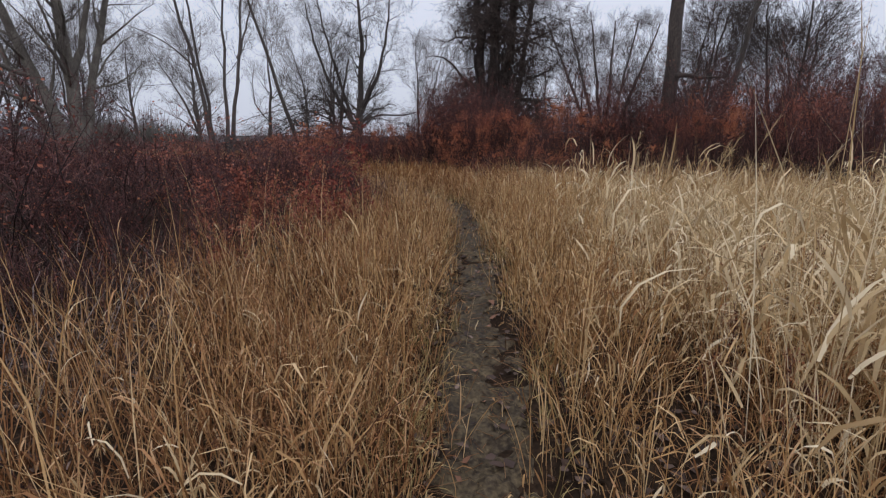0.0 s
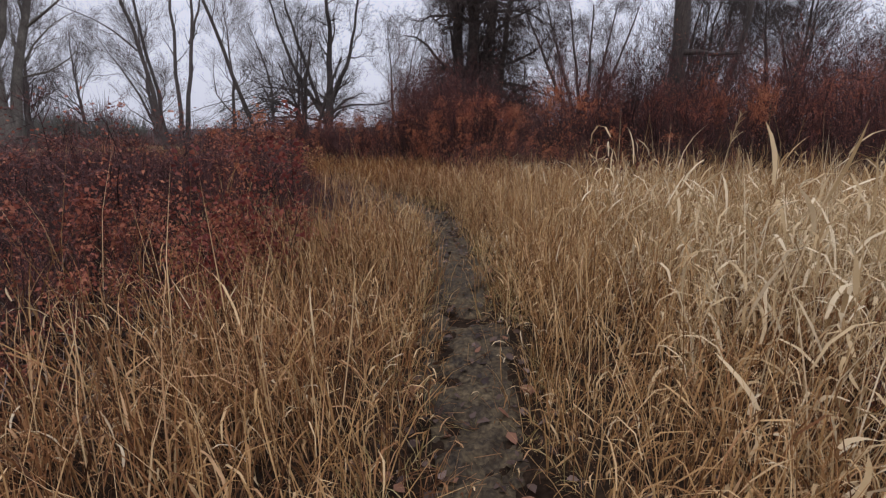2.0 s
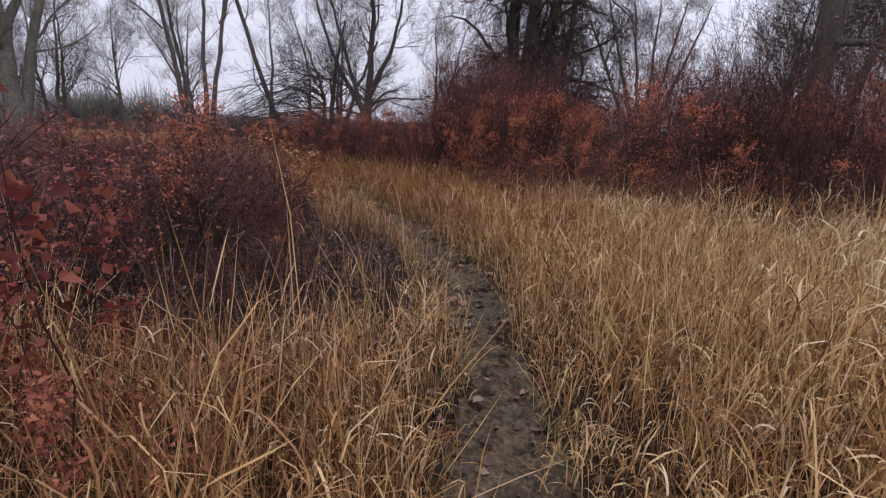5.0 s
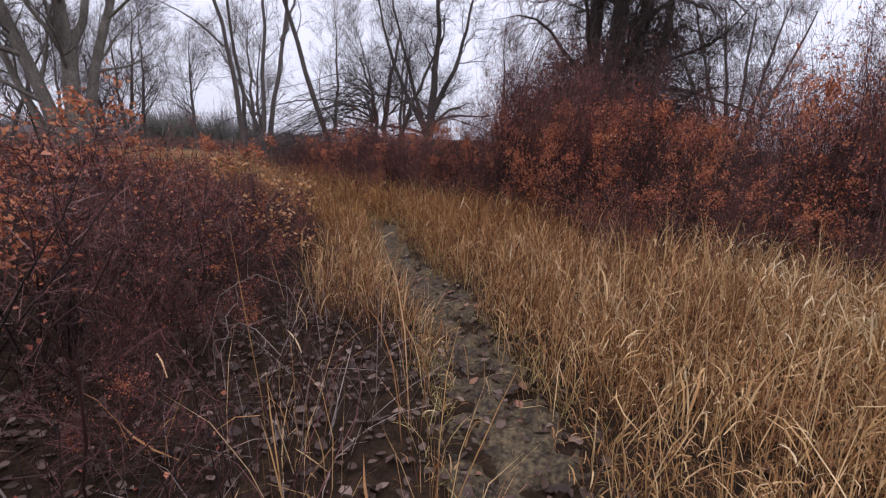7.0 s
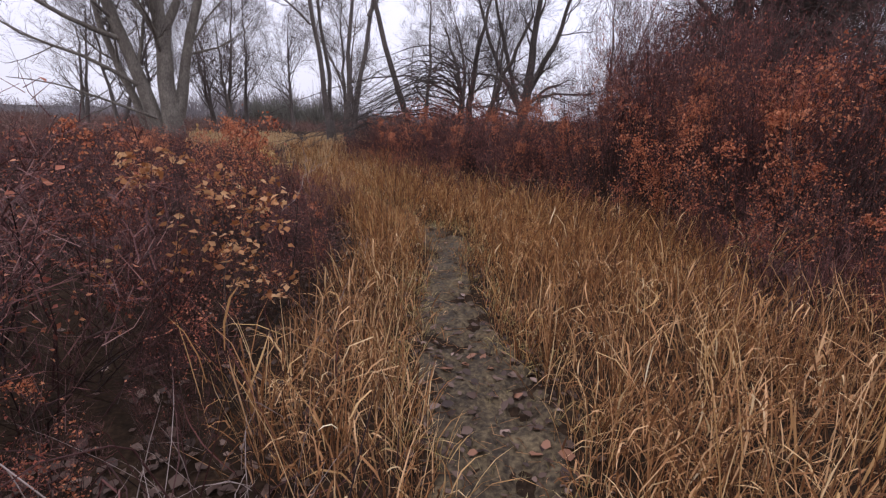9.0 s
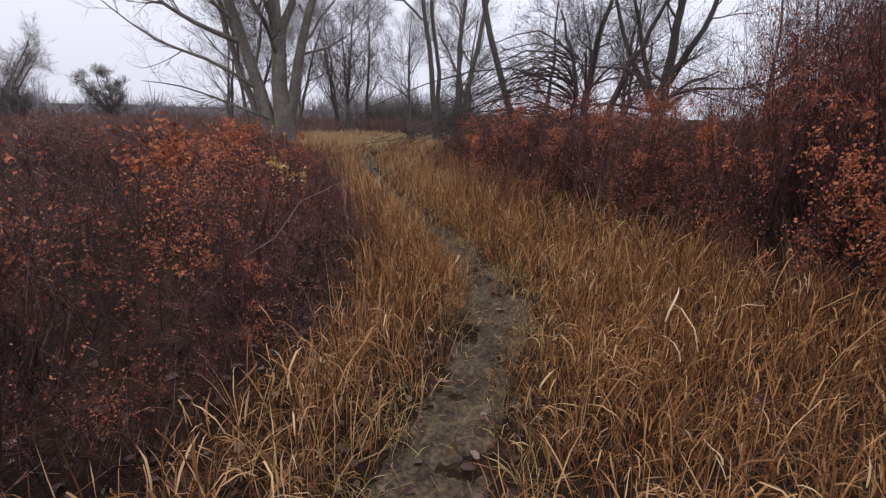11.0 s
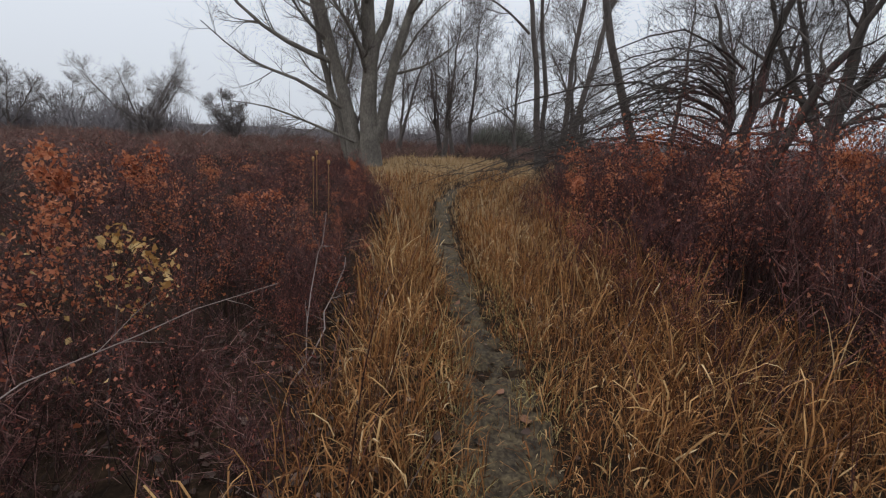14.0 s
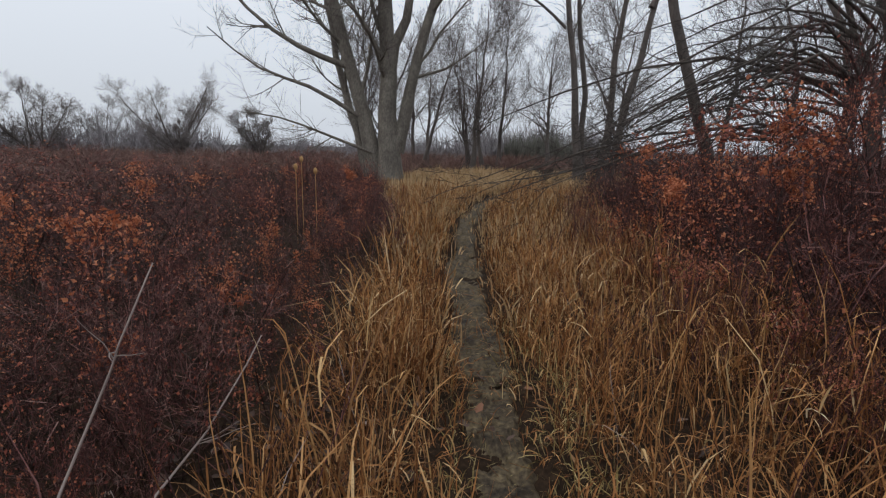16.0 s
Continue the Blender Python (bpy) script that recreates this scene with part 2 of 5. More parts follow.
def tube_mesh(name, sets, mat, sides=3):
    vs, qs, o = [], [], 0
    for P, R in sets:
        v, q = tubes(P, R, sides)
        vs.append(v)
        qs.append(q + o)
        o += len(v)
    return mesh_from(name, np.concatenate(vs), np.concatenate(qs), None, mat, smooth=True)


def spawn(P, R, M, u0, u1, angle, length, K=4, up=0.2, wob=0.15, ratio=0.55, tip=0.25, rmin=0.002, shrink=0.5, spread=0.25):
    """M side shoots on each of N polylines: their polylines and radii."""
    N, Kp = P.shape[:2]
    n = N * M
    who = np.repeat(np.arange(N), M)
    u = RNG.uniform(u0, u1, n)
    f = u * (Kp - 1)
    i = np.minimum(f.astype(int), Kp - 2)
    w = (f - i)[:, None]
    p0 = P[who, i] * (1 - w) + P[who, i + 1] * w
    t = unit(P[who, i + 1] - P[who, i])
    r = (R[who, i] * (1 - w[:, 0]) + R[who, i + 1] * w[:, 0]) * ratio * RNG.uniform(0.7, 1.15, n)
    r = np.maximum(r, rmin)
    perp = RNG.normal(size=(n, 3))
    perp = unit(perp - t * (perp * t).sum(-1, keepdims=True))
    a = np.radians(angle) * RNG.uniform(1 - spread, 1 + spread, n)[:, None]
    d = unit(np.cos(a) * t + np.sin(a) * perp)
    L = length * (1 - shrink * (u - u0) / max(u1 - u0, 1e-6)) * RNG.uniform(0.55, 1.25, n)
    out = np.empty((n, K, 3))
    out[:, 0] = p0
    for k in range(1, K):
        d = d + RNG.normal(size=(n, 3)) * wob
        d[:, 2] += up / (K - 1)
        d = unit(d)
        out[:, k] = out[:, k - 1] + d * (L / (K - 1))[:, None]
    rr = r[:, None] * np.linspace(1, tip, K)[None]
    return out, rr


def stem_line(base, top, r0, r1, K=9, bow=(0, 0, 0), wob=0.05):
    """One stem from base to top, bowed and slightly crooked."""
    u = np.linspace(0, 1, K)[:, None]
    b, t = np.array(base, float), np.array(top, float)
    L = np.linalg.norm(t - b)
    p = b + (t - b) * u + np.array(bow) * (4 * u * (1 - u))
    p[1:] += RNG.normal(size=(K - 1, 3)) * wob * np.array([1, 1, 0.2]) * min(1, L / 6)
    r = r0 + (r1 - r0) * u[:, 0] ** 0.8
    return p[None], r[None]


def ribbons(P, W):
    """Narrow strips along N polylines, for shoots a few millimetres thick."""
    N, K = P.shape[:2]
    T = unit(P[:, -1:] - P[:, :1])
    A = unit(np.cross(T, RNG.normal(size=(N, 1, 3))))
    V = np.stack([P - A * W[:, :, None], P + A * W[:, :, None]], 2)
    base = (np.arange(N)[:, None] * K + np.arange(K - 1)[None]).reshape(-1, 1) * 2
    return V.reshape(-1, 3), base + np.array([0, 1, 3, 2])


def mixed_mesh(name, tube_sets, strip_sets, mat, sides=3):
    vs, qs, o = [], [], 0
    for (P, R), maker in [(t, tubes) for t in tube_sets] + [(t, ribbons) for t in strip_sets]:
        v, q = maker(P, R, sides) if maker is tubes else maker(P, R)
        vs.append(v)
        qs.append(q + o)
        o += len(v)
    return mesh_from(name, np.concatenate(vs), np.concatenate(qs), None, mat, smooth=True)


def small_leaves(points, size, droop=0.5):
    """A small folded leaf, two faces hinged on the midrib, at each point."""
    n = len(points)
    d = unit(RNG.normal(size=(n, 3)) - np.array([0, 0, droop]))
    s = unit(np.cross(d, RNG.normal(size=(n, 3))))
    nn = np.cross(s, d)
    L = (size * RNG.uniform(0.5, 1.45, n))[:, None]
    W = L * RNG.uniform(0.25, 0.42, n)[:, None]
    v = np.stack([points, points + d * L * 0.45 + s * W + nn * W * 0.5, points + d * L, points + d * L * 0.45 - s * W + nn * W * 0.5], 1)
    o = (np.arange(n) * 4)[:, None]
    return v.reshape(-1, 3), np.concatenate([o + np.array([0, 1, 2]), o + np.array([0, 2, 3])])


def leaf_cards(points, size, droop=0.3, flat=False):
    """A curled oval leaf at each point, six-sided and folded along the midrib."""
    n = len(points)
    d = unit(RNG.normal(size=(n, 3)) - np.array([0, 0, droop]))
    up = RNG.normal(size=(n, 3))
    if flat:
        d[:, 2] *= 0.2
        d = unit(d)
        up = up * 0.25 + np.array([0, 0, 1.0])
    s = unit(np.cross(d, up))
    nn = np.cross(s, d)
    L = (size * RNG.uniform(0.55, 1.35, n))[:, None]
    W = L * (RNG.uniform(0.24, 0.4, n) if flat else RNG.uniform(0.18, 0.28, n))[:, None]
    c1 = L * RNG.uniform(0.0, 0.22, n)[:, None]
    c2 = L * RNG.uniform(-0.2, 0.3, n)[:, None]
    v = np.stack([points, points + d * L * 0.32 + s * W + nn * c1, points + d * L * 0.74 + s * W * 0.7 + nn * c2,
                  points + d * L + nn * c2 * 0.6, points + d * L * 0.74 - s * W * 0.7 + nn * c1, points + d * L * 0.32 - s * W + nn * c1 * 1.2], 1)
    o = (np.arange(n) * 6)[:, None]
    quads = np.concatenate([o + np.array([0, 1, 2, 3]), o + np.array([0, 3, 4, 5])])
    return v.reshape(-1, 3), quads


# ---- plan: the trodden path and the edges of the thickets ----
TRAIL = np.array([(0.05, -6), (0.05, -1), (0.1, 1.2), (0.15, 2.4), (0.25, 3.2), (0.29, 4.0), (0.32, 5.4), (0.38, 6.5), (0.47, 7.8), (0.48, 9.2), (0.38, 10.3), (0.2, 11.2), (-0.08, 12.1),
                  (-0.42, 12.95), (-0.65, 13.5), (-1.05, 14.2), (-1.4, 14.85), (-1.7, 15.65), (-2.02, 16.6), (-2.66, 17.38), (-3.4, 18.02), (-3.9, 18.5), (-4.62, 19.02), (-5.9, 20.02),
                  (-7.75, 21.5), (-10.2, 23.65), (-12.4, 26.1), (-14.2, 28.8), (-15.8, 32), (-18.5, 36.0), (-22, 40)])
LEFT_EDGE = [(-7, -6), (-4.8, 1.5), (-3.4, 4), (-2.6, 5.3), (-2.0, 7), (-1.6, 8.5), (-1.4, 10), (-1.45, 11.2), (-1.85, 12.7), (-2.45, 14.3), (-2.85, 15.6), (-3.7, 16.5), (-4.7, 17.6),
             (-6.2, 18.8), (-7.9, 20.2), (-10.1, 21.9), (-13.2, 23.7), (-16.5, 25.6), (-20.0, 27.4)]
RIGHT_EDGE = [(13, -6), (11, 6), (9.6, 10.5), (7, 12.7), (4, 13.2), (2.6, 14.3), (1.5, 15.3), (1.1, 16.6), (0.0, 17.9), (-1.3, 18.75), (-2.2, 19.3), (-3.1, 19.75),
              (-4.6, 20.75), (-5.9, 22.05), (-7.6, 23.6), (-10, 26.4), (-12.3, 29.8), (-13.3, 33)]
FIELD = LEFT_EDGE + [(-22.5, 30.0), (-25.5, 34.0), (-25.0, 38.0), (-20, 41.0), (-15, 40)] + RIGHT_EDGE[::-1]


def resample(pts, step):
    pts = np.asarray(pts, float)
    t = np.arange(len(pts))
    q = np.linspace(0, len(pts) - 1, 40 * len(pts))
    m = np.clip(np.stack([np.interp(q, t, pts[:, c]) for c in (0, 1)], 1), -1e9, 1e9)
    for _ in range(20):
        m[1:-1] = 0.25 * m[:-2] + 0.5 * m[1:-1] + 0.25 * m[2:]
    s = np.concatenate([[0], np.cumsum(np.linalg.norm(np.diff(m, axis=0), axis=1))])
    k = np.arange(0, s[-1], step)
    return np.stack([np.interp(k, s, m[:, c]) for c in (0, 1)], 1)


TRAIL_FINE = resample(TRAIL, 0.1)


def nearest(xy, line):
    out = np.empty(len(xy))
    for a in range(0, len(xy), 20000):
        out[a:a + 20000] = np.sqrt(((xy[a:a + 20000, None] - line[None]) ** 2).sum(-1).min(1))
    return out


def inside(xy, poly):
    x, y = xy[:, 0], xy[:, 1]
    c = np.zeros(len(xy), bool)
    p = np.asarray(poly, float)
    for (x1, y1), (x2, y2) in zip(p, np.roll(p, -1, 0)):
        cross = (y1 > y) != (y2 > y)
        xi = x1 + (y - y1) * (x2 - x1) / (y2 - y1 + 1e-12)
        c ^= cross & (x < xi)
    return c


def wave(x, y, k, s=0.0):
    return (np.sin(k * x + 1.3 * s) * np.cos(k * 0.83 * y + 2.1 * s) + np.sin(k * 0.57 * x + k * 0.71 * y + s) + np.sin(k * 1.9 * y - k * 1.3 * x + 3 * s) * 0.5) / 2.5


def land(x, y, d):
    """Height of the ground: uneven tussocky earth, hollowed along the trodden path."""
    z = 0.05 * wave(x, y, 0.6) + 0.025 * wave(x, y, 2.3, 1)
    far = np.clip((np.hypot(x, y - 12) - 30) / 40, 0, 1)
    z = z * (1 - far)
    k = np.clip((d - 0.15) / 0.5, 0, 1)
    return z * (0.3 + 0.7 * k) + 0.06 * (k - 1) * np.exp(-np.maximum(d - 0.15, 0) * 2) * (d < 2) + 0.02 * k


def land_at(xy):
    return land(xy[:, 0], xy[:, 1], nearest(xy, TRAIL_FINE))


# ---- ground: one sheet to the horizon ----
def axis(lo, hi, step, reach):
    fine = np.arange(lo, hi + step / 2, step)
    out = [step * 1.35 ** k for k in range(1, 40)]
    g = np.cumsum(out)
    g = g[g < reach]
    return np.concatenate([(lo - g)[::-1], fine, hi + g])


gx, gy = axis(-12, 9, 0.17, 2500), axis(-1, 28, 0.17, 2500)
GX, GY = np.meshgrid(gx, gy)
gxy = np.stack([GX.ravel(), GY.ravel()], 1)
gd = np.full(len(gxy), 9.0)
close = (np.abs(gxy[:, 0]) < 25) & (gxy[:, 1] > -8) & (gxy[:, 1] < 45)
gd[close] = nearest(gxy[close], TRAIL_FINE)
gz = land(gxy[:, 0], gxy[:, 1], gd) - 0.03 * np.clip(1 - gd / 0.5, 0, 1)
nx, ny = len(gx), len(gy)
gi = (np.arange(ny - 1)[:, None] * nx + np.arange(nx - 1)[None]).reshape(-1, 1)
ground = new("ground", mesh_from("ground", np.concatenate([gxy, gz[:, None]], 1), gi + np.array([0, 1, nx + 1, nx]), None, M_GROUND, smooth=True))
tagged(ground, "dark brown soil covered in rotting leaf litter", "ground", kind="structure")


def make_trail():
    line = resample(TRAIL, 0.03)
    line = line[(line[:, 1] < 31)]
    t = unit(np.gradient(line, axis=0))
    side = np.stack([t[:, 1], -t[:, 0]], 1)
    s = np.arange(len(line)) * 0.03
    half = 0.225 + 0.025 * np.sin(s * 1.1) + 0.03 * np.sin(s * 2.7 + 1) - 0.08 * np.clip((s - 25) / 3, 0, 1) + 0.09 * np.exp(-((s - 16.7) / 1.1) ** 2) + 0.11 * np.exp(-((s - 19.9) / 0.8) ** 2)
    off = np.linspace(-1, 1, 31)
    xy = line[:, None] + side[:, None] * (off[None, :, None] * (half[:, None, None] * 1.25))
    X, Y = xy[..., 0], xy[..., 1]
    z = land(X, Y, np.abs(off)[None] * half[:, None] * 1.25)
    clod = np.array([noise.fractal((x * 7, y * 7, 0.3), 0.7, 2.1, 5) for x, y in zip(X.ravel(), Y.ravel())]).reshape(X.shape)
    print_ = np.array([noise.noise((x * 3.2, y * 3.2, 5.3)) for x, y in zip(X.ravel(), Y.ravel())]).reshape(X.shape)
    crumb = np.array([noise.noise((x * 19, y * 19, 2.7)) for x, y in zip(X.ravel(), Y.ravel())]).reshape(X.shape)
    z = z + 0.012 + 0.036 * clod - 0.08 * np.clip(print_ - 0.05, 0, 1) + 0.013 * crumb
    z -= 0.05 * np.clip(np.abs(off)[None] - 0.75, 0, 1) ** 1 * 2
    n, k = X.shape
    idx = (np.arange(n - 1)[:, None] * k + np.arange(k - 1)[None]).reshape(-1, 1)
    ob = new("trodden_path", mesh_from("trodden_path", np.stack([X, Y, z], -1).reshape(-1, 3), idx + np.array([0, 1, k + 1, k]), None, M_MUD, smooth=True))
    tagged(ob, "narrow trodden footpath of wet brown mud", "path", kind="structure")


make_trail()


# ---- trees ----
def tree(base, stems, mats, label, limbs=8, limb_len=3.0, limb_ang=40, limb_from=0.3, branch=5, branch_len=1.3, twig=6, twig_len=0.6, fine=3, up=0.35, wob=0.14,
         extra=(), leaves=0, category="tree", rt=0.005, name="bare_tree", sides=8, dead_mat=None):
    """A leafless tree: bare stems, limbs, branches and fine twigs. stems: (offset, top, r0, r1, bow)."""
    bark, twigmat = mats
    root = tagged(new(name), label, category)
    root.location = (base[0], base[1], -0.05)
    lines = []
    for o, top, r0, r1, bow in stems:
        p, r = stem_line(o, top, r0, r1, 12, bow)
        flare = np.exp(-np.linspace(0, 1, 12) * 14) * 0.45 + 1
        lines.append((p, r * flare[None]))
        part("trunk", tube_mesh("trunk", [(p, r * flare[None])], bark, sides + 4), root)
    P = np.concatenate([a for a, _ in lines])
    R = np.concatenate([b for _, b in lines])
    H = np.array([np.linalg.norm(p[-1] - p[0]) for p in P])
    L1 = [spawn(P[i:i + 1], R[i:i + 1], max(2, int(limbs * H[i] / H.max())), limb_from, 0.97, limb_ang, limb_len * (0.5 + 0.5 * H[i] / H.max()), 7, up, wob, 0.42, 0.1, 0.008, 0.6) for i in range(len(P))]
    for p, r in extra:
        L1.append((p, r))
    p1, r1 = np.concatenate([a for a, _ in L1]), np.concatenate([b for _, b in L1])
    for a, b in zip(p1, r1):
        part("limb", tube_mesh("limb", [(a[None], b[None])], bark if dead_mat is None else dead_mat, 6), root)
    p2, r2 = spawn(p1, r1, branch, 0.2, 1.0, 42, branch_len, 4, up * 0.8, wob, 0.5, 0.25, rt * 1.1, 0.4)
    p3, r3 = spawn(p2, r2, twig, 0.15, 1.0, 40, twig_len, 4, up * 0.6, wob * 1.1, 0.6, 0.4, rt * 0.7, 0.3)
    p4, r4 = spawn(p3, r3, fine, 0.2, 1.0, 38, twig_len * 0.6, 3, up * 0.4, wob, 0.75, 0.5, rt * 0.6, 0.3)
    p3 = p3[:, [0, 1, 3]] if p3.shape[1] == 4 else p3
    r3 = r3[:, [0, 1, 3]] if r3.shape[1] == 4 else r3
    tagged(part("branchwork", tube_mesh("branchwork", [(p2, r2)], bark if dead_mat is None else dead_mat, 3), root), kind="stuff")
    tagged(part("crown", mixed_mesh("crown", [], [(p3, r3), (p4, r4)], twigmat), root), kind="stuff")
    if leaves:
        pts = p3[RNG.integers(0, len(p3), leaves), RNG.integers(1, 3, leaves)]
        v, t = leaf_cards(pts, 0.08, 0.8)
        tagged(part("foliage", mesh_from("foliage", v, t, None, M_LEAF_TAN), root, "last few withered tan leaves"), kind="stuff")
    return root


RX, FX = np.array([0.62, 0.78, 0.0]), np.array([-0.78, 0.62, 0.0])
UP = np.array([0, 0, 1.0])


def rel(r, f, z):
    return tuple(RX * r + FX * f + UP * z)


def limb_line(points, r0, r1):
    """A limb through a few bends, seven points."""
    q = np.array(points, float)
    u = np.linspace(0, len(q) - 1, 7)
    p = np.stack([np.interp(u, np.arange(len(q)), q[:, c]) for c in range(3)], 1)
    p[1:-1] = 0.25 * p[:-2] + 0.5 * p[1:-1] + 0.25 * p[2:]
    return p[None], np.linspace(r0, r1, 7)[None]


GREY, MID, DARK = (M_BARK_POPLAR, M_TWIG_TREE), (M_BARK_MID, M_TWIG_TREE), (M_BARK_DARK, M_TWIG_DARK)
# the big poplar: five stems out of one stool
tree((-19.6, 27.9), [
    (rel(0, 0, 0), rel(-0.25, 0, 15), 0.41, 0.12, rel(0, 0, 0)),
    (rel(-0.45, 0.1, 0), rel(-4.6, 0.6, 14), 0.33, 0.10, rel(0.3, 0, 0)),
    (rel(0.2, 0.1, 1.3), rel(4.0, 0.4, 14), 0.25, 0.08, rel(-0.2, 0, 0)),
    (rel(0.0, 0, 4.3), rel(2.4, -0.3, 14), 0.19, 0.06, rel(0.2, 0, 0)),
    (rel(-0.7, 0.5, 0), rel(-3.2, 2.5, 11), 0.2, 0.06, rel(-0.4, 0, 0)),
], GREY, "large grey-barked poplar with five bare leaning trunks", limbs=16, limb_len=4.6, limb_ang=46, limb_from=0.2, branch=8, branch_len=1.9, twig=7, twig_len=0.9, rt=0.006,
    extra=[limb_line([rel(-1.6, 0.2, 4.4), rel(-3.4, 0, 5.0), rel(-5.2, 0, 6.2), rel(-7.2, 0.2, 8.6)], 0.13, 0.03),
           limb_line([rel(-1.2, 0.1, 2.6), rel(-3.0, -0.2, 3.7), rel(-4.8, -0.3, 4.1), rel(-6.6, -0.3, 5.6)], 0.1, 0.02),
           limb_line([rel(-0.6, -0.3, 1.2), rel(-2.4, -0.6, 1.9), rel(-4.0, -0.8, 2.5), rel(-5.4, -0.9, 2.6)], 0.07, 0.015)], leaves=60, name="poplar_tree")
# two pairs of slim trunks beside the path
tree((-15.0, 33.9), [
    (rel(-0.1, 0, 0), rel(-2.4, 0.2, 13), 0.165, 0.05, rel(0.3, 0, 0)),
    (rel(0.15, 0.3, 0), rel(-1.3, 0.5, 13), 0.135, 0.04, rel(0.2, 0, 0)),
], MID, "pair of slim bare grey-brown tree trunks leaning apart", limbs=8, limb_len=2.2, limb_from=0.35, branch=5, branch_len=1.3, twig=5, twig_len=0.6,
    extra=[limb_line([rel(-1.0, 0, 5.9), rel(-1.9, 0, 6.7), rel(-3.0, 0, 7.3), rel(-4.6, 0, 7.7)], 0.06, 0.015)], name="slim_tree")
tree((-14.2, 34.2), [
    (rel(-0.1, 0, 0), rel(0.7, 0.1, 13), 0.145, 0.045, rel(-0.05, 0, 0)),
    (rel(0.1, 0.2, 0), rel(2.2, 0.3, 13), 0.16, 0.05, rel(0.2, 0, 0)),
    (rel(1.3, 0.2, 6.6), rel(3.0, 0.2, 11), 0.09, 0.03, rel(0, 0, 0)),
], MID, "pair of slim bare trunks forking high above the path", limbs=8, limb_len=2.2, limb_from=0.35, branch=5, branch_len=1.3, twig=5, twig_len=0.6, name="slim_tree")
# leaning single trunk
tree((-7.6, 28.4), [((0, 0, 0), rel(-3.9, 0, 11), 0.13, 0.04, rel(0.1, 0, 0))], MID, "slender bare tree leaning over the thicket", limbs=10, limb_len=2.2, limb_from=0.35, name="leaning_tree")
# gnarled tree with crooked low limbs
tree((-7.6, 46.5), [((0, 0, 0), (0.5, 0.4, 15), 0.42, 0.07, (0.5, 0, 0)), ((0.1, 0, 2.4), (-4.2, 0.5, 13.0), 0.22, 0.05, (-0.6, 0, -0.4)), ((0.2, 0, 3.0), (3.4, 0.8, 14.0), 0.24, 0.05, (0.7, 0, -0.3)), ((0.1, 0.2, 2.0), (-2.8, -1.5, 14.0), 0.2, 0.04, (-0.3, 0, 0))],
     DARK, "dark gnarled bare tree with crooked low spreading limbs", limbs=15, limb_len=4.4, limb_ang=52, limb_from=0.1, branch=8, branch_len=2.0, twig=7, twig_len=1.0, fine=3, up=0.3, wob=0.24, rt=0.009,
     extra=[limb_line([(0, 0, 2.0), (-2.6, 0, 2.6), (-5.0, -0.4, 2.2), (-7.6, -0.6, 3.2)], 0.13, 0.02), limb_line([(0, 0, 2.6), (2.4, 0, 3.6), (4.6, 0.2, 3.2), (7.2, 0.3, 4.4)], 0.13, 0.02),
            limb_line([(0, 0, 3.4), (-2.0, -0.6, 4.8), (-4.4, -0.8, 4.6), (-6.6, -1.0, 6.0)], 0.11, 0.02)], name="gnarled_tree")
# massive tree hung with creepers
tree((2.75, 24.8), [((-0.5, 0, 0), (-1.2, 0.3, 13), 0.3, 0.10, (0, 0, 0)), ((-0.05, 0.3, 0), (0.1, 0.5, 14), 0.36, 0.11, (0, 0, 0)), ((0.4, 0, 0), (1.1, 0, 13), 0.3, 0.09, (0, 0, 0)), ((0.65, 0.3, 0), (2.1, 0, 11), 0.19, 0.05, (0, 0, 0)), ((-0.3, -0.3, 0), (-0.5, -0.6, 9), 0.17, 0.05, (0.2, 0, 0))],
     (M_BARK_DARK, M_TWIG_CREEPER), "massive dark multi-stemmed tree hung with creepers", limbs=30, limb_len=4.4, limb_ang=58, limb_from=0.08, branch=12, branch_len=1.5, twig=9, twig_len=0.8, fine=3, up=-0.7, wob=0.22, rt=0.007, name="creeper_clad_tree")
# tall dark trunk rising from the thicket
tree((7.5, 16.7), [((0, 0, 0), (0.1, 0.2, 14), 0.26, 0.12, (0, 0, 0))], DARK, "tall dark straight trunk rising from the thicket", limbs=14, limb_len=1.8, limb_ang=70, limb_from=0.2, branch=6, branch_len=0.9, twig=6, twig_len=0.5, up=0.1, wob=0.25, name="dark_trunk_tree")
tree((12.2, 22.5), [((0, 0, 0), (3.2, 0.4, 12), 0.17, 0.05, (-0.3, 0, 0))], DARK, "dark bare trunk leaning out over red shrubs", limbs=12, limb_len=2.4, name="leaning_tree")
# spreading far tree
tree((23.3, 69.5), [((0.6 * i - 1.5, 0, 1.5), (3.4 * i - 9.0, 0.6 * i, 17), 0.3, 0.08, (0, 0, 0)) for i in range(6)], MID, "wide spreading bare tree with many rising stems", limbs=14, limb_len=5.0, limb_from=0.15, branch=8, branch_len=2.6, twig=8, twig_len=1.4, rt=0.014, name="spreading_tree")
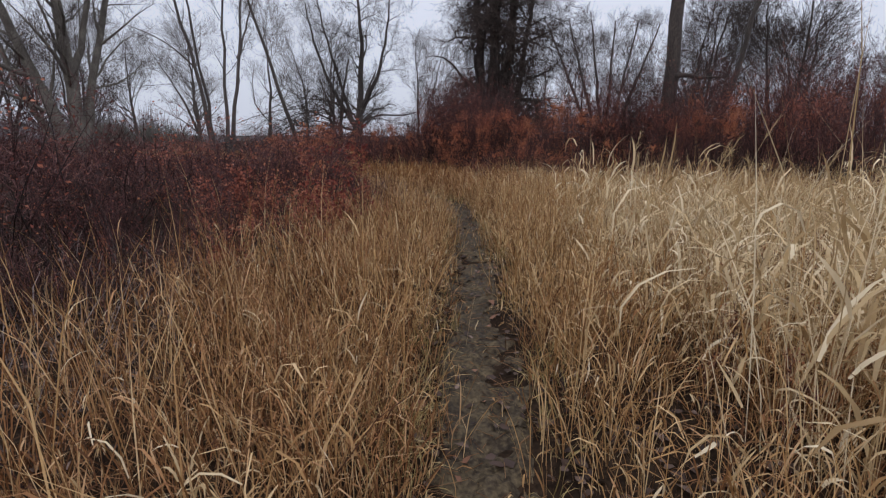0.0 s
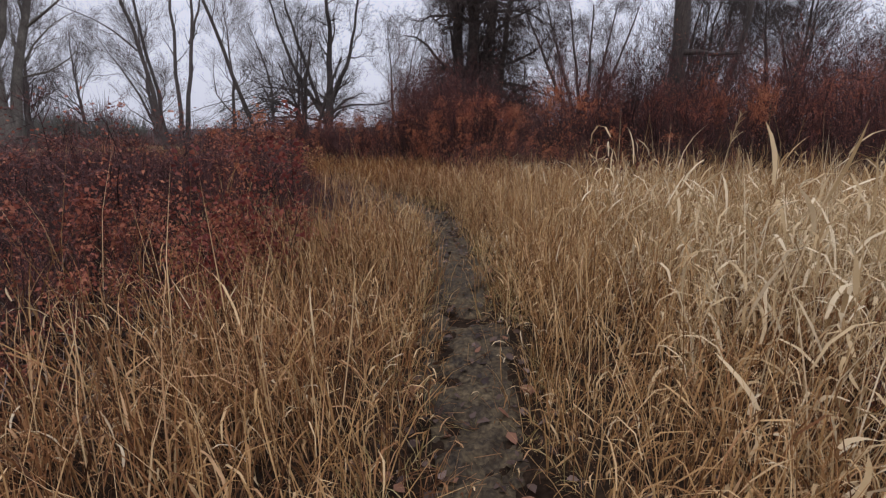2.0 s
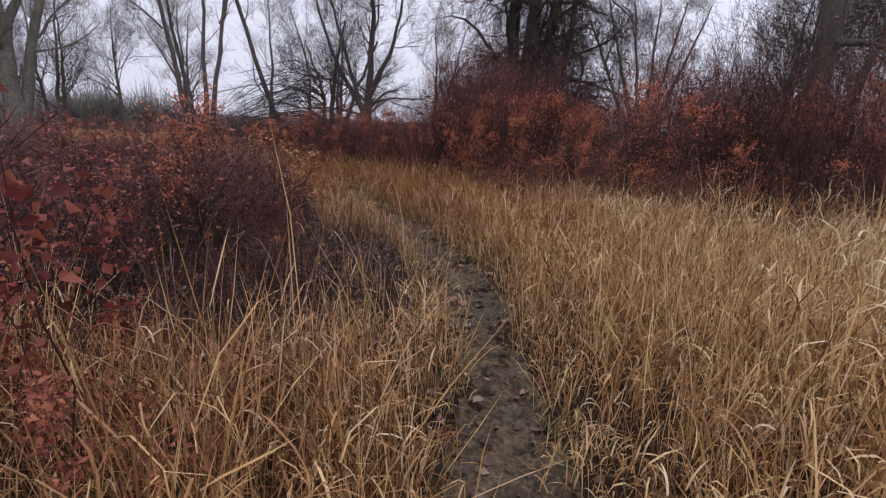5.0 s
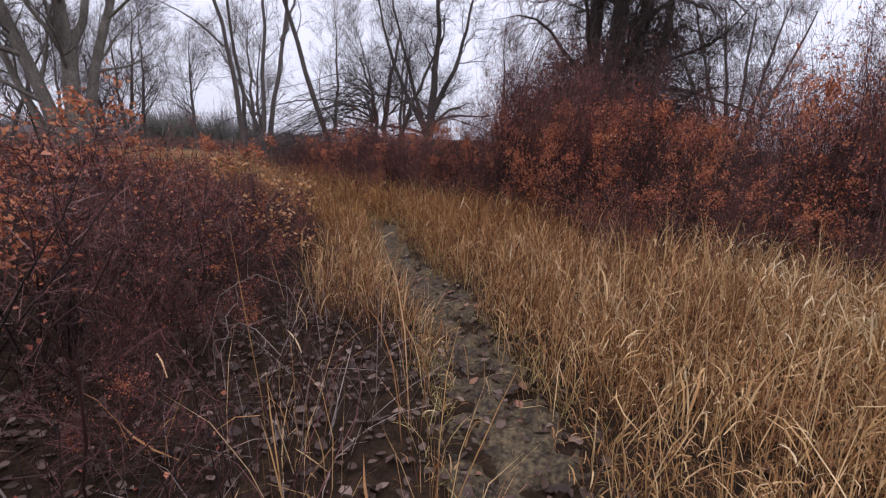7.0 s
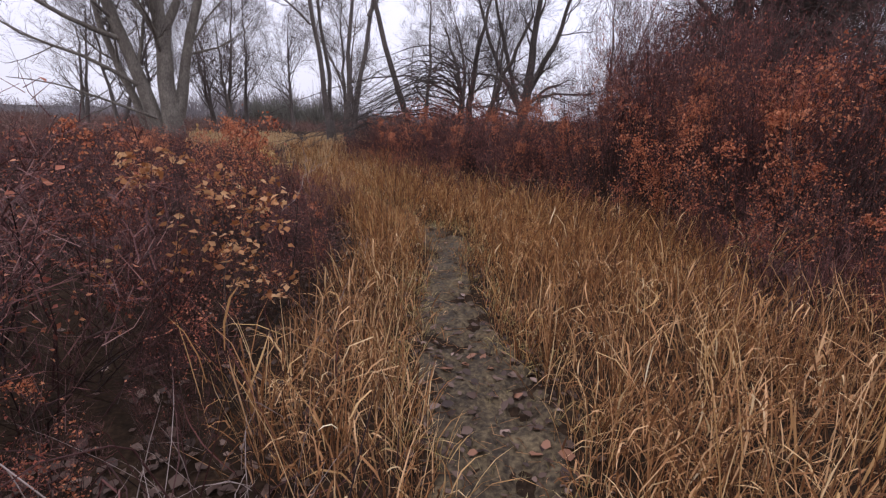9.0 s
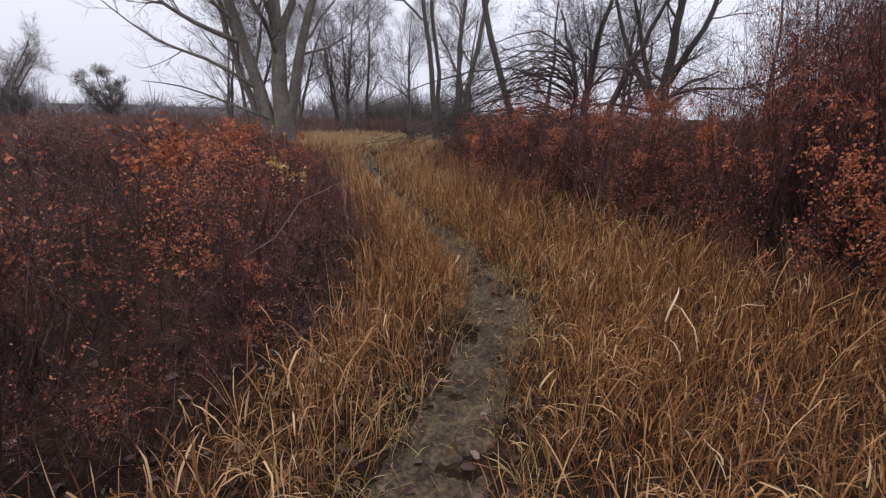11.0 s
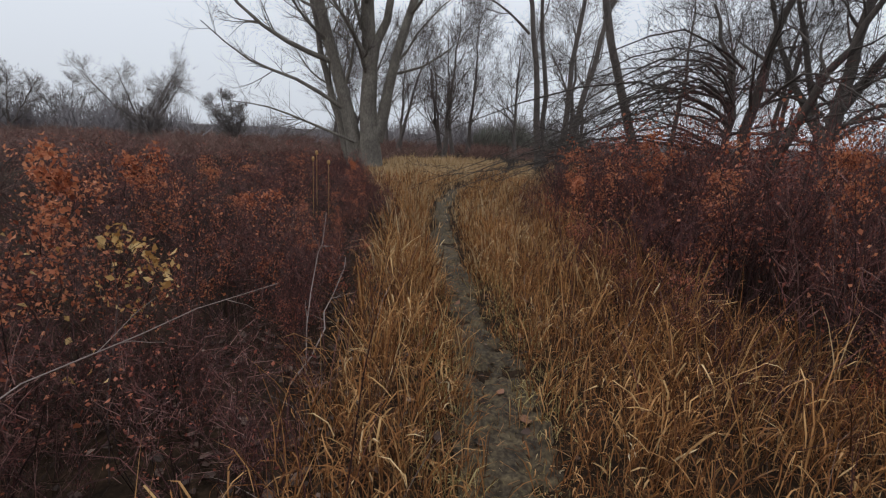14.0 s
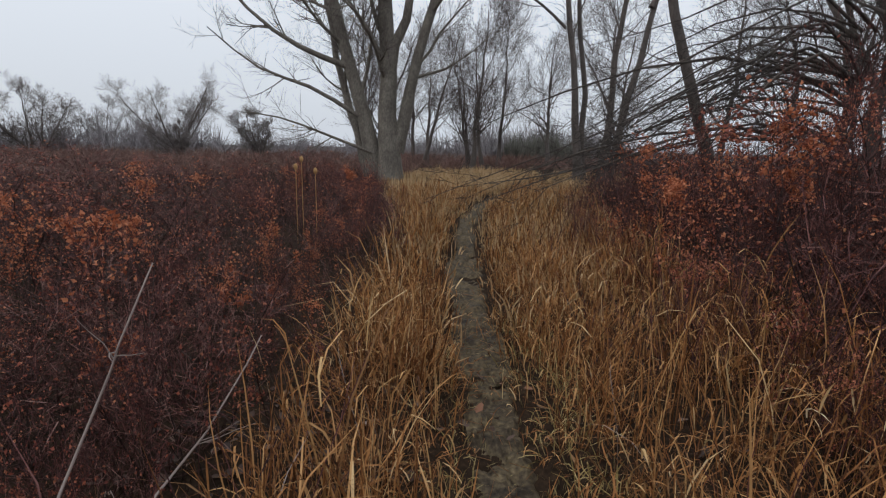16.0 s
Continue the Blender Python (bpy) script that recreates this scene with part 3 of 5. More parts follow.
# wide low tree whose dark branches arch to the ground
TANGLE = []
for i in range(40):
    a = radians(RNG.uniform(165, 262) if i < 32 else RNG.uniform(-60, 150))
    reach = RNG.uniform(3.0, 6.4)
    root = RNG.uniform(1.3, 3.2)
    rise = root + RNG.uniform(0.2, 0.9)
    tip = max(0.7, rise - reach * RNG.uniform(0.22, 0.5))
    c, d = math.cos(a), math.sin(a)
    TANGLE.append(limb_line([(0.3 * c, 0.3 * d, root), (0.3 * reach * c, 0.3 * reach * d + RNG.normal() * 0.15, rise), (0.62 * reach * c + RNG.normal() * 0.25, 0.62 * reach * d + RNG.normal() * 0.3, 0.6 * rise + 0.4 * tip + RNG.normal() * 0.12), (reach * c, reach * d + RNG.normal() * 0.5, tip)], RNG.uniform(0.014, 0.036), 0.005))
tree((-5.2, 26.9), [((0, 0, 0), (0.5, 0.6, 5.5), 0.16, 0.04, (-0.2, 0, 0)), ((0.2, 0.1, 0), (1.9, 0.5, 4.8), 0.13, 0.035, (0, 0, 0.4)), ((-0.1, 0.2, 0), (-1.2, 0.9, 4.6), 0.1, 0.03, (0.2, 0, 0.2))], DARK, "low dark tree with branches arching down to the thicket",
     limbs=7, limb_len=2.4, limb_ang=55, limb_from=0.3, branch=9, branch_len=1.1, twig=6, twig_len=0.5, fine=2, up=0.05, wob=0.16, extra=TANGLE, name="arching_tree")
BACK_TREES = [(-13.0, 48, 12, 1), (-11.0, 52, 13, 2), (-18, 54, 14, 1), (-2, 56, 12, 2), (12, 55, 12, 1), (-33, 47.5, 12, 1), (-36, 46.5, 11, 2), (-31, 43.5, 10, 1), (-38, 42, 11, 1),
              (-29, 49, 12, 1), (-34, 40, 10, 2), (-26, 38, 10, 1), (-30, 33, 9, 2), (-44, 40, 11, 2), (-22, 46, 12, 1), (-24, 52, 12, 2)]
BUSHY_TREES = [(13.5, 27, 8.5), (17, 25, 9), (16, 31, 9.5), (21, 29, 9.5), (24, 25, 9)]


def back_tree(x, y, h, n, mats, lab, dense=1.0):
    lean = 0.06 if n == 1 else 0.14
    st = [((0.2 * RNG.normal(), 0.2 * RNG.normal(), 0), (RNG.normal() * h * lean, RNG.normal() * h * lean, h * RNG.uniform(0.8, 1.0)), 0.016 * h + 0.01, 0.02, (0.3 * RNG.normal(), 0, 0)) for _ in range(n)]
    return tree((x, y), st, mats, lab, limbs=int(22 * dense / n ** 0.5), limb_len=h * 0.44, limb_from=0.14, limb_ang=48, branch=8, branch_len=h * 0.17, twig=6, twig_len=h * 0.085, fine=3, up=0.55, rt=0.009, name="background_tree", sides=3)


for x, y, h, n in BACK_TREES:
    back_tree(x, y, h, n, MID, "bare grey-brown tree standing behind the thicket" if n < 2 else "bare twin-stemmed tree behind the thicket")
for x, y, h in BUSHY_TREES:
    back_tree(x, y, h, 2, (M_BARK_DARK, M_TWIG_CREEPER), "bushy dark bare tree rising above red shrubs", 1.6)
for x, y, h in ((-69.0, 29.0, 10.6), (-76, 22.5, 7.0), (-60.0, 16.5, 7.0), (-66.0, 10.0, 8.0), (-50, 33, 5.0), (-48, 26, 3.6)):
    st = [((0.2 * RNG.normal(), 0.2 * RNG.normal(), 0), (RNG.normal() * h * 0.34, RNG.normal() * h * 0.36, h * RNG.uniform(0.6, 0.85)), 0.016 * h, 0.02, (0, 0, 0)) for _ in range(6)]
    tree((x, y), st, (M_BARK_MID, M_TWIG_HAZE_TINT), "wide bare willow standing beyond the thicket", limbs=17, limb_len=0.34 * h, limb_from=0.1, limb_ang=44, branch=7, branch_len=0.16 * h, twig=6, twig_len=0.08 * h, fine=3, rt=0.011, name="willow_tree", sides=4)


# ---- shrubs ----
def fans(centres, height, width, each, thick):
    """Leafless bushes and trees far off: stems fanning out of each centre."""
    n = len(centres) * each
    c = np.repeat(centres, each, 0)
    hh = np.repeat(height, each) * RNG.uniform(0.45, 1.0, n)
    ww = np.repeat(width, each)
    a, r = RNG.uniform(0, 2 * np.pi, n), np.sqrt(RNG.uniform(0, 1, n))
    P = np.empty((n, 3, 3))
    P[:, 0] = np.stack([c[:, 0] + RNG.normal(size=n) * 0.2 * ww, c[:, 1] + RNG.normal(size=n) * 0.2 * ww, np.zeros(n)], 1)
    P[:, 2] = np.stack([c[:, 0] + np.cos(a) * r * ww, c[:, 1] + np.sin(a) * r * ww, hh * (1.1 - 0.45 * r)], 1)
    P[:, 1] = 0.5 * (P[:, 0] + P[:, 2]) + RNG.normal(size=(n, 3)) * 0.12 * ww[:, None]
    return P, RNG.uniform(0.5, 1.3, n)[:, None] * thick * np.array([1, 0.8, 0.3])[None]


def squash(P, rmax):
    """Draw in whatever reaches far out sideways."""
    r = np.hypot(P[..., 0], P[..., 1])
    P[..., :2] *= (rmax * np.tanh(r / rmax) / np.maximum(r, 1e-6))[..., None]
    return P


def shrub_meshes(stems, height, spread, twigs, twiglets, leaf_n, leaf_size, arch=0.0, clumpy=1.3, high=0.3, thick=1.0):
    """Arching stems from one root with side twigs, fine shoots and leaves gathered in clumps."""
    a = RNG.uniform(0, 2 * np.pi, stems)
    rb = 0.3 * spread * np.sqrt(RNG.uniform(0, 1, stems))
    P = np.empty((stems, 6, 3))
    P[:, 0] = np.stack([rb * np.cos(a), rb * np.sin(a), np.zeros(stems)], 1)
    a2 = a + RNG.normal(size=stems) * 0.6
    lean = np.minimum(np.abs(RNG.normal(size=stems)), 1.4) * 0.5 * spread / height + 0.05
    d = unit(np.stack([np.cos(a2) * lean, np.sin(a2) * lean, np.ones(stems)], 1))
    L = height * RNG.uniform(0.55, 1.15, stems)
    for k in range(1, 6):
        d = d + RNG.normal(size=(stems, 3)) * 0.14
        d[:, 2] -= arch * (k / 5) ** 1.5
        d = unit(d)
        P[:, k] = P[:, k - 1] + d * (L / 5)[:, None]
    P[:, :, 2] = np.maximum(P[:, :, 2], 0.0)
    R = (RNG.uniform(0.003, 0.0065, stems))[:, None] * np.linspace(1, 0.3, 6)[None]
    P = squash(P, 0.72 * spread)
    p2, r2 = spawn(P, R, twigs, 0.4, 1.0, 52, 0.2 + 0.09 * height, 3, 0.2, 0.24, 0.6, 0.4, 0.0023 * thick, 0.3)
    p2 = squash(p2, 0.8 * spread)
    p3, r3 = spawn(p2, r2, twiglets, 0.1, 1.0, 50, 0.15, 2, 0.15, 0.3, 0.85, 0.6, 0.0018 * thick, 0.3)
    p3 = squash(p3, 0.82 * spread)
    src = np.concatenate([p2[:, 1:].reshape(-1, 3), p3[:, 1:].reshape(-1, 3)])
    clump = np.sin(src[:, 0] * 4.1 + RNG.uniform(0, 6)) + np.sin(src[:, 1] * 4.3 + RNG.uniform(0, 6)) + np.sin(src[:, 2] * 4.7)
    w = np.exp(clumpy * clump + high * np.minimum(src[:, 2] / height, 0.85) * 3) * np.where(src[:, 2] > 0.98 * height, 0.15, 1.0)
    pick = src[RNG.choice(len(src), leaf_n, p=w / w.sum())] + RNG.normal(size=(leaf_n, 3)) * 0.025
    lv, lq = small_leaves(pick, leaf_size) if leaf_size < 0.05 else leaf_cards(pick, leaf_size, 0.5)
    return (P, R), (p2, r2), (p3, r3), (lv, lq)


def shrub(name, label, stems, height, spread, twigs, twiglets, leaf_n, leaf_size, stem_mat, twig_mat, leaf_mat, arch=0.0, clumpy=1.3, group="thicket shrubs", high=0.55, thick=1.0):
    S, T2, T3, (lv, lq) = shrub_meshes(stems, height, spread, twigs, twiglets, leaf_n, leaf_size, arch, clumpy, high, thick)
    root = tagged(new(name), label, "shrub", group)
    tagged(part("branchwork", tube_mesh("branchwork", [S], stem_mat, 3), root), kind="stuff")
    tagged(part("crown", mixed_mesh("crown", [], [T2, T3], twig_mat), root), kind="stuff")
    tagged(part("foliage", mesh_from("foliage", lv, lq if lq.shape[1] == 4 else None, lq if lq.shape[1] == 3 else None, leaf_mat), root), kind="stuff")
    return root


KINDS = {}
COUNT = {"maroon": 4, "orange": 3, "red": 3, "bramble": 2, "thin": 3}
for k in range(4):
    KINDS["maroon", k] = shrub("maroon_shrub", "dense leafless shrub of dark maroon twigs with few dull red leaves", 30, 1.5, 1.4, 9, 6, 240, 0.027, M_TWIG_MAROON, M_TWIG_TIP, M_LEAF_RED, 0.05)
for k in range(3):
    KINDS["orange", k] = shrub("orange_leaved_shrub", "shrub with withered orange-brown leaves on dark stems", 24, 1.5, 1.3, 8, 5, 880, 0.029, M_TWIG_GREY, M_TWIG_TIP, M_LEAF_ORANGE, 0.04, 1.7)
for k in range(3):
    KINDS["red", k] = shrub("red_leaved_shrub", "dense shrub with dark red withered leaves", 28, 1.5, 1.35, 9, 5, 560, 0.029, M_TWIG_MAROON, M_TWIG_TIP, M_LEAF_RED, 0.06, 1.5)
for k in range(2):
    KINDS["bramble", k] = shrub("bramble_thicket", "tangle of bare grey-brown arching bramble canes", 32, 1.35, 1.6, 8, 5, 70, 0.032, M_TWIG_GREY, M_TWIG_TIP, M_LEAF_RED, 0.22)
for k in range(3):
    KINDS["thin", k] = shrub("bare_shrub", "far bare shrub of dark reddish twigs", 20, 1.5, 1.5, 7, 5, 340, 0.022, M_TWIG_MAROON, M_TWIG_TIP, M_LEAF_RED, 0.05)
for k in range(3):
    KINDS["tall_maroon", k] = shrub("tall_maroon_shrub", "tall dense shrub of dark maroon twigs on a bank", 34, 2.6, 1.9, 11, 6, 440, 0.027, M_TWIG_MAROON, M_TWIG_TIP, M_LEAF_RED, 0.04)
for k in range(2):
    KINDS["tall_red", k] = shrub("tall_red_shrub", "tall shrub with dark red and rusty withered leaves", 30, 2.6, 1.8, 11, 5, 1000, 0.028, M_TWIG_MAROON, M_TWIG_TIP, M_LEAF_RED, 0.04, 1.5)
for k in range(2):
    KINDS["tall_orange", k] = shrub("tall_orange_shrub", "tall shrub with clusters of rust-orange withered leaves", 28, 2.6, 1.7, 10, 5, 1500, 0.029, M_TWIG_GREY, M_TWIG_TIP, M_LEAF_ORANGE, 0.04, 1.8)
COUNT.update({"tall_maroon": 3, "tall_red": 2, "tall_orange": 2})
REACH = {}
for key, ob in KINDS.items():
    far_out = 0.0
    for child in ob.children:
        co = np.empty(len(child.data.vertices) * 3, dtype=np.float32)
        child.data.vertices.foreach_get("co", co)
        far_out = max(far_out, float(np.hypot(co[0::3], co[1::3]).max()))
    REACH[key] = far_out
used_kinds = set()


def shrub_height(x, y):
    h = 1.65 + 0.95 * np.clip((x + 1.6) / 2.2, 0, 1) + 0.4 * np.clip((x - 4.5) / 4, 0, 1)
    return h


def plant(key, x, y, h, turn, wide=1.0):
    if h > 2.1 and "tall_" + key[0] in COUNT:
        key = ("tall_" + key[0], key[1] % COUNT["tall_" + key[0]])
    ob = KINDS[key]
    s = h / (2.6 if key[0].startswith("tall") else 1.5)
    room = float(nearest(np.array([[x, y]]), TRAIL_FINE)[0]) - 0.8
    if room > 0.45 * REACH[key] * s:
        at = np.array([[x, y]])
        out = min(nearest(at, left_line)[0] + 0.55, nearest(at, right_line)[0] + 0.3)
        wide = min(wide, room / (REACH[key] * s), max(0.45, float(out) / (REACH[key] * s)))
    else:
        return
    m = pose(x, y, 0, 0, 0, turn) @ Matrix.Diagonal((s * wide, s * wide, s, 1))
    if key in used_kinds:
        copy_thing(ob, m)
    else:
        used_kinds.add(key)
        ob.matrix_basis = m


LEFT_BANK = LEFT_EDGE + [(-30, 30), (-40, 24), (-40, -6)]
RIGHT_BANK = RIGHT_EDGE + [(-8, 38), (10, 36), (26, 30), (26, -6)]
left_line, right_line = resample(LEFT_EDGE, 0.2), resample(RIGHT_EDGE, 0.2)


def plant_bank(poly, edge, left):
    step = 0.86
    xs, ys = np.meshgrid(np.arange(-30, 20, step), np.arange(-4, 36, step))
    xy = np.stack([xs.ravel(), ys.ravel()], 1) + RNG.uniform(-0.4, 0.4, (xs.size, 2))
    xy = xy[inside(xy, poly)]
    d = nearest(xy, edge)
    keep = np.where(d < 2.0, 0.8, np.where(d < 4.5, 0.34, np.where(d < 11, 0.13, 0.05)))
    keep *= (d > 0.3) & (nearest(xy, TRAIL_FINE) > 1.1) & (xy[:, 1] > 2.2) & (xy[:, 0] > -22) & ~((xy[:, 0] > 8) & (xy[:, 1] < 7.5))
    keep *= np.where((xy[:, 1] > 27) & (xy[:, 0] < -9), 0.3, 1.0)
    keep *= np.where((~np.array([left])) & (xy[:, 0] > 3) & (d < 5), 1.5, 1.0)
    ok = RNG.uniform(0, 1, len(xy)) < keep
    for (x, y), dd in zip(xy[ok], d[ok]):
        n1 = wave(x, y, 0.8, 4 if left else 9) + 0.1 * (y > 14) + (0.45 if left and y > 12.5 else 0.0) + (0.35 if not left and 12.5 < y < 24 else 0.0)
        pick = RNG.uniform()
        if n1 > 0.42:
            kind = "orange" if pick < 0.55 else "red"
        elif n1 > -0.25:
            kind = "red" if pick < 0.5 else "maroon"
        else:
            kind = "maroon" if pick < 0.7 else "bramble"
        if dd > 2.6 and pick < 0.75 and (left or x < -2):
            kind = "thin"
        if left:
            h = 1.55 + 0.3 * math.exp(-((y - 11) / 1.6) ** 2) - 0.34 * min(1, max(0, (y - 13) / 2)) - 0.2 * min(1, max(0, (y - 16) / 2))
            h *= 0.72 if dd < 0.7 else 1.0
        else:
            h = float(shrub_height(x, y)) * (0.6 if dd < 0.8 else 1.0)
        h = min(h, 1.75) if left and dd < 1.6 else h
        wide = (0.72 if dd < 0.9 else 1.0) if dd < 3.5 else (1.15 if dd < 6 else 1.5)
        wide *= min(1.15, 1.7 / h + 0.25)
        key = (kind, int(RNG.integers(0, COUNT[kind])))
        plant(key, x, y, h * RNG.uniform(0.66, 1.08 if left and dd < 1.6 else 1.24), RNG.uniform(0, 360), wide * RNG.uniform(0.9, 1.15))


plant_bank(LEFT_BANK, left_line, True)
plant_bank(RIGHT_BANK, right_line, False)
# the close, taller growth of the bank where the path bends
for i in range(0, len(right_line), 4):
    x, y = right_line[i]
    if -7.5 < x < 1.5 and 16 < y < 24:
        for out in (0.9, 1.7, 2.6):
            kind = ("maroon", "red", "orange", "red", "orange")[int(RNG.integers(0, 5))]
            h = (1.75 + 0.5 * min(1.0, max(0.0, (x + 4.5) / 3.5)) + 0.12 * out) * RNG.uniform(0.85, 1.15)
            plant((kind, int(RNG.integers(0, COUNT[kind]))), x + 0.62 * out + RNG.normal() * 0.15, y + 0.78 * out + RNG.normal() * 0.15, h, RNG.uniform(0, 360), 0.9)


def plant_fringe(edge, side):
    """Low scrubby growth along the foot of the thicket."""
    for i in range(12, len(edge) - 14, 2):
        x, y = edge[i]
        if y < 3 or y > 26:
            continue
        off = RNG.uniform(0.0, 0.7) * side
        kind = ("maroon", "red", "bramble", "red", "orange")[int(RNG.integers(0, 5))]
        plant((kind, int(RNG.integers(0, COUNT[kind]))), x + off * 0.8, y - off * 0.45 * side, RNG.uniform(0.6, 1.0), RNG.uniform(0, 360), RNG.uniform(0.7, 1.0))


# the high growth where the bank comes closest to the bend
for i in range(10):
    plant(("maroon" if i % 3 else "red", int(RNG.integers(0, 3))), RNG.uniform(-0.4, 2.2), RNG.uniform(19.2, 21.6), RNG.uniform(2.6, 3.2), RNG.uniform(0, 360), 0.9)


def underscrub(name, label, poly, edge, tall, leaf_mat, twig_mat, seed):
    """The close tangle of thin shoots that fills the thicket between its shrubs."""
    xs, ys = np.meshgrid(np.arange(-24, 14, 0.62), np.arange(2.5, 33, 0.62))
    c = np.stack([xs.ravel(), ys.ravel()], 1) + RNG.uniform(-0.3, 0.3, (xs.size, 2))
    c = c[inside(c, poly)]
    d, t = nearest(c, edge), nearest(c, TRAIL_FINE)
    keep = np.where(d < 3, 0.85, np.where(d < 7, 0.45, 0.2)) * (t > 1.12) * ~((c[:, 0] > 8) & (c[:, 1] < 8)) * (wave(c[:, 0], c[:, 1], 1.1, seed) > -0.75)
    ok = RNG.uniform(0, 1, len(c)) < keep
    c, d, t = c[ok], d[ok], t[ok]
    h = tall(c[:, 0], c[:, 1]) * np.where(d < 0.5, 0.5, np.where(d < 1.0, 0.75, 1.0)) * RNG.uniform(0.7, 1.15, len(c))
    P, R = fans(c, h, np.minimum(0.62, t - 0.75), 34, 0.0028)
    p2, r2 = spawn(P, R, 2, 0.35, 1.0, 48, 0.22, 2, 0.2, 0.2, 0.8, 0.5, 0.0019, 0.3)
    ob = tagged(new(name, mixed_mesh(name, [], [(P, R), (p2, r2)], twig_mat)), label, "scrub", kind="stuff")
    src = np.concatenate([p2[:, 1], P[:, 2]])
    k = np.sin(src[:, 0] * 2.3 + seed) + np.sin(src[:, 1] * 2.7) + np.sin(src[:, 2] * 3.1)
    w = np.exp(1.1 * k) * np.clip(src[:, 2] - 0.35, 0.03, 1.0)
    pick = src[RNG.choice(len(src), len(c) * 18, p=w / w.sum())] + RNG.normal(size=(len(c) * 18, 3)) * 0.03
    v, q = small_leaves(pick, 0.03)
    leaf = new(name + "_leaves", mesh_from(name + "_leaves", v, None, q, leaf_mat))
    tagged(leaf, "small withered leaves caught in the thicket", "leaves", kind="stuff")


def left_tall(x, y):
    return 1.15 + 0.35 * np.exp(-((y - 11) / 1.8) ** 2) - 0.4 * np.clip((y - 13) / 4, 0, 1)


underscrub("thicket_tangle", "close tangle of thin maroon shoots in the thicket", LEFT_BANK, left_line, left_tall, M_LEAF_RUSSET, M_TWIG_MAROON, 2.0)
underscrub("bank_tangle", "close tangle of thin maroon shoots on the bank", RIGHT_BANK, right_line, lambda x, y: 0.85 * shrub_height(x, y), M_LEAF_RUSSET, M_TWIG_MAROON, 5.0)
DARK_MASS = [(2.5, 24.2, 6.0), (3.1, 24.6, 5.2), (1.5, 24.7, 4.2), (4.2, 25.0, 3.8), (7.8, 17.1, 4.3), (7.2, 16.6, 3.6), (8.7, 17.9, 3.6), (13.5, 20.0, 3.9), (15.8, 19.0, 4.2), (18.5, 23.0, 5.0)]
first_mass = None
for x, y, h in DARK_MASS:
    if first_mass is None:
        first_mass = shrub("creeper_mass", "tall dark tangle of bare creepers and twigs", 42, 4.6, 2.5, 12, 5, 120, 0.045, M_TWIG_DARK, M_TWIG_CREEPER, M_LEAF_RED, 0.16, 1.0, "creeper tangles", 0.3, 1.9)
        first_mass.matrix_basis = pose(x, y, 0) @ Matrix.Scale(h / 4.6, 4)
    else:
        copy_thing(first_mass, pose(x, y, 0, 0, 0, RNG.uniform(0, 360)) @ Matrix.Scale(h / 4.6, 4))
plant_fringe(left_line, -1)
plant_fringe(right_line, 1)
for i in range(26):
    x, y = RNG.uniform(4.5, 12.5), RNG.uniform(14.5, 19.5)
    plant(("maroon", int(RNG.integers(0, 4))) if i % 3 else ("red", int(RNG.integers(0, 3))), x, y, RNG.uniform(2.3, 3.1), RNG.uniform(0, 360), 0.9)


# ---- grass ----
def blade_mesh(name, xy, az, h, w, lean, droop, segs, hook, mat, lift):
    """Curved, tapering blades, each a ribbon hooking over by its own amount."""
    n = len(xy)
    z0 = land_at(xy) - 0.01
    p = np.concatenate([xy, (z0 + lift)[:, None]], 1)
    tw = az + np.pi / 2 + RNG.normal(size=n) * 0.8
    V = np.empty((n, 2 * segs + 1, 3))
    prof = np.interp(np.linspace(0, 1, segs + 1), [0, 0.25, 0.65, 1], [0.55, 0.9, 1.0, 0.0])
    sway = RNG.normal(size=n) * 0.25
    for k in range(segs + 1):
        u = k / segs
        side = np.stack([np.cos(tw + 0.8 * u), np.sin(tw + 0.8 * u), np.zeros(n)], 1) * (w * prof[k] / 2)[:, None]
        if k < segs:
            V[:, 2 * k], V[:, 2 * k + 1] = p - side, p + side
            th = lean + droop * ((k + 0.6) / segs) ** hook
            aa = az + sway * k
            step = np.stack([np.cos(aa) * np.sin(th), np.sin(aa) * np.sin(th), np.cos(th)], 1) * (h / segs)[:, None]
            p = p + step
            p[:, 2] = np.maximum(p[:, 2], z0 + 0.015)
        else:
            V[:, 2 * segs] = p
    o = (np.arange(n) * (2 * segs + 1))[:, None]
    quads = np.concatenate([o + np.array([2 * k, 2 * k + 1, 2 * k + 3, 2 * k + 2]) for k in range(segs - 1)])
    tris = o + np.array([2 * segs - 2, 2 * segs - 1, 2 * segs])
    return mesh_from(name, V.reshape(-1, 3), quads, tris, mat)


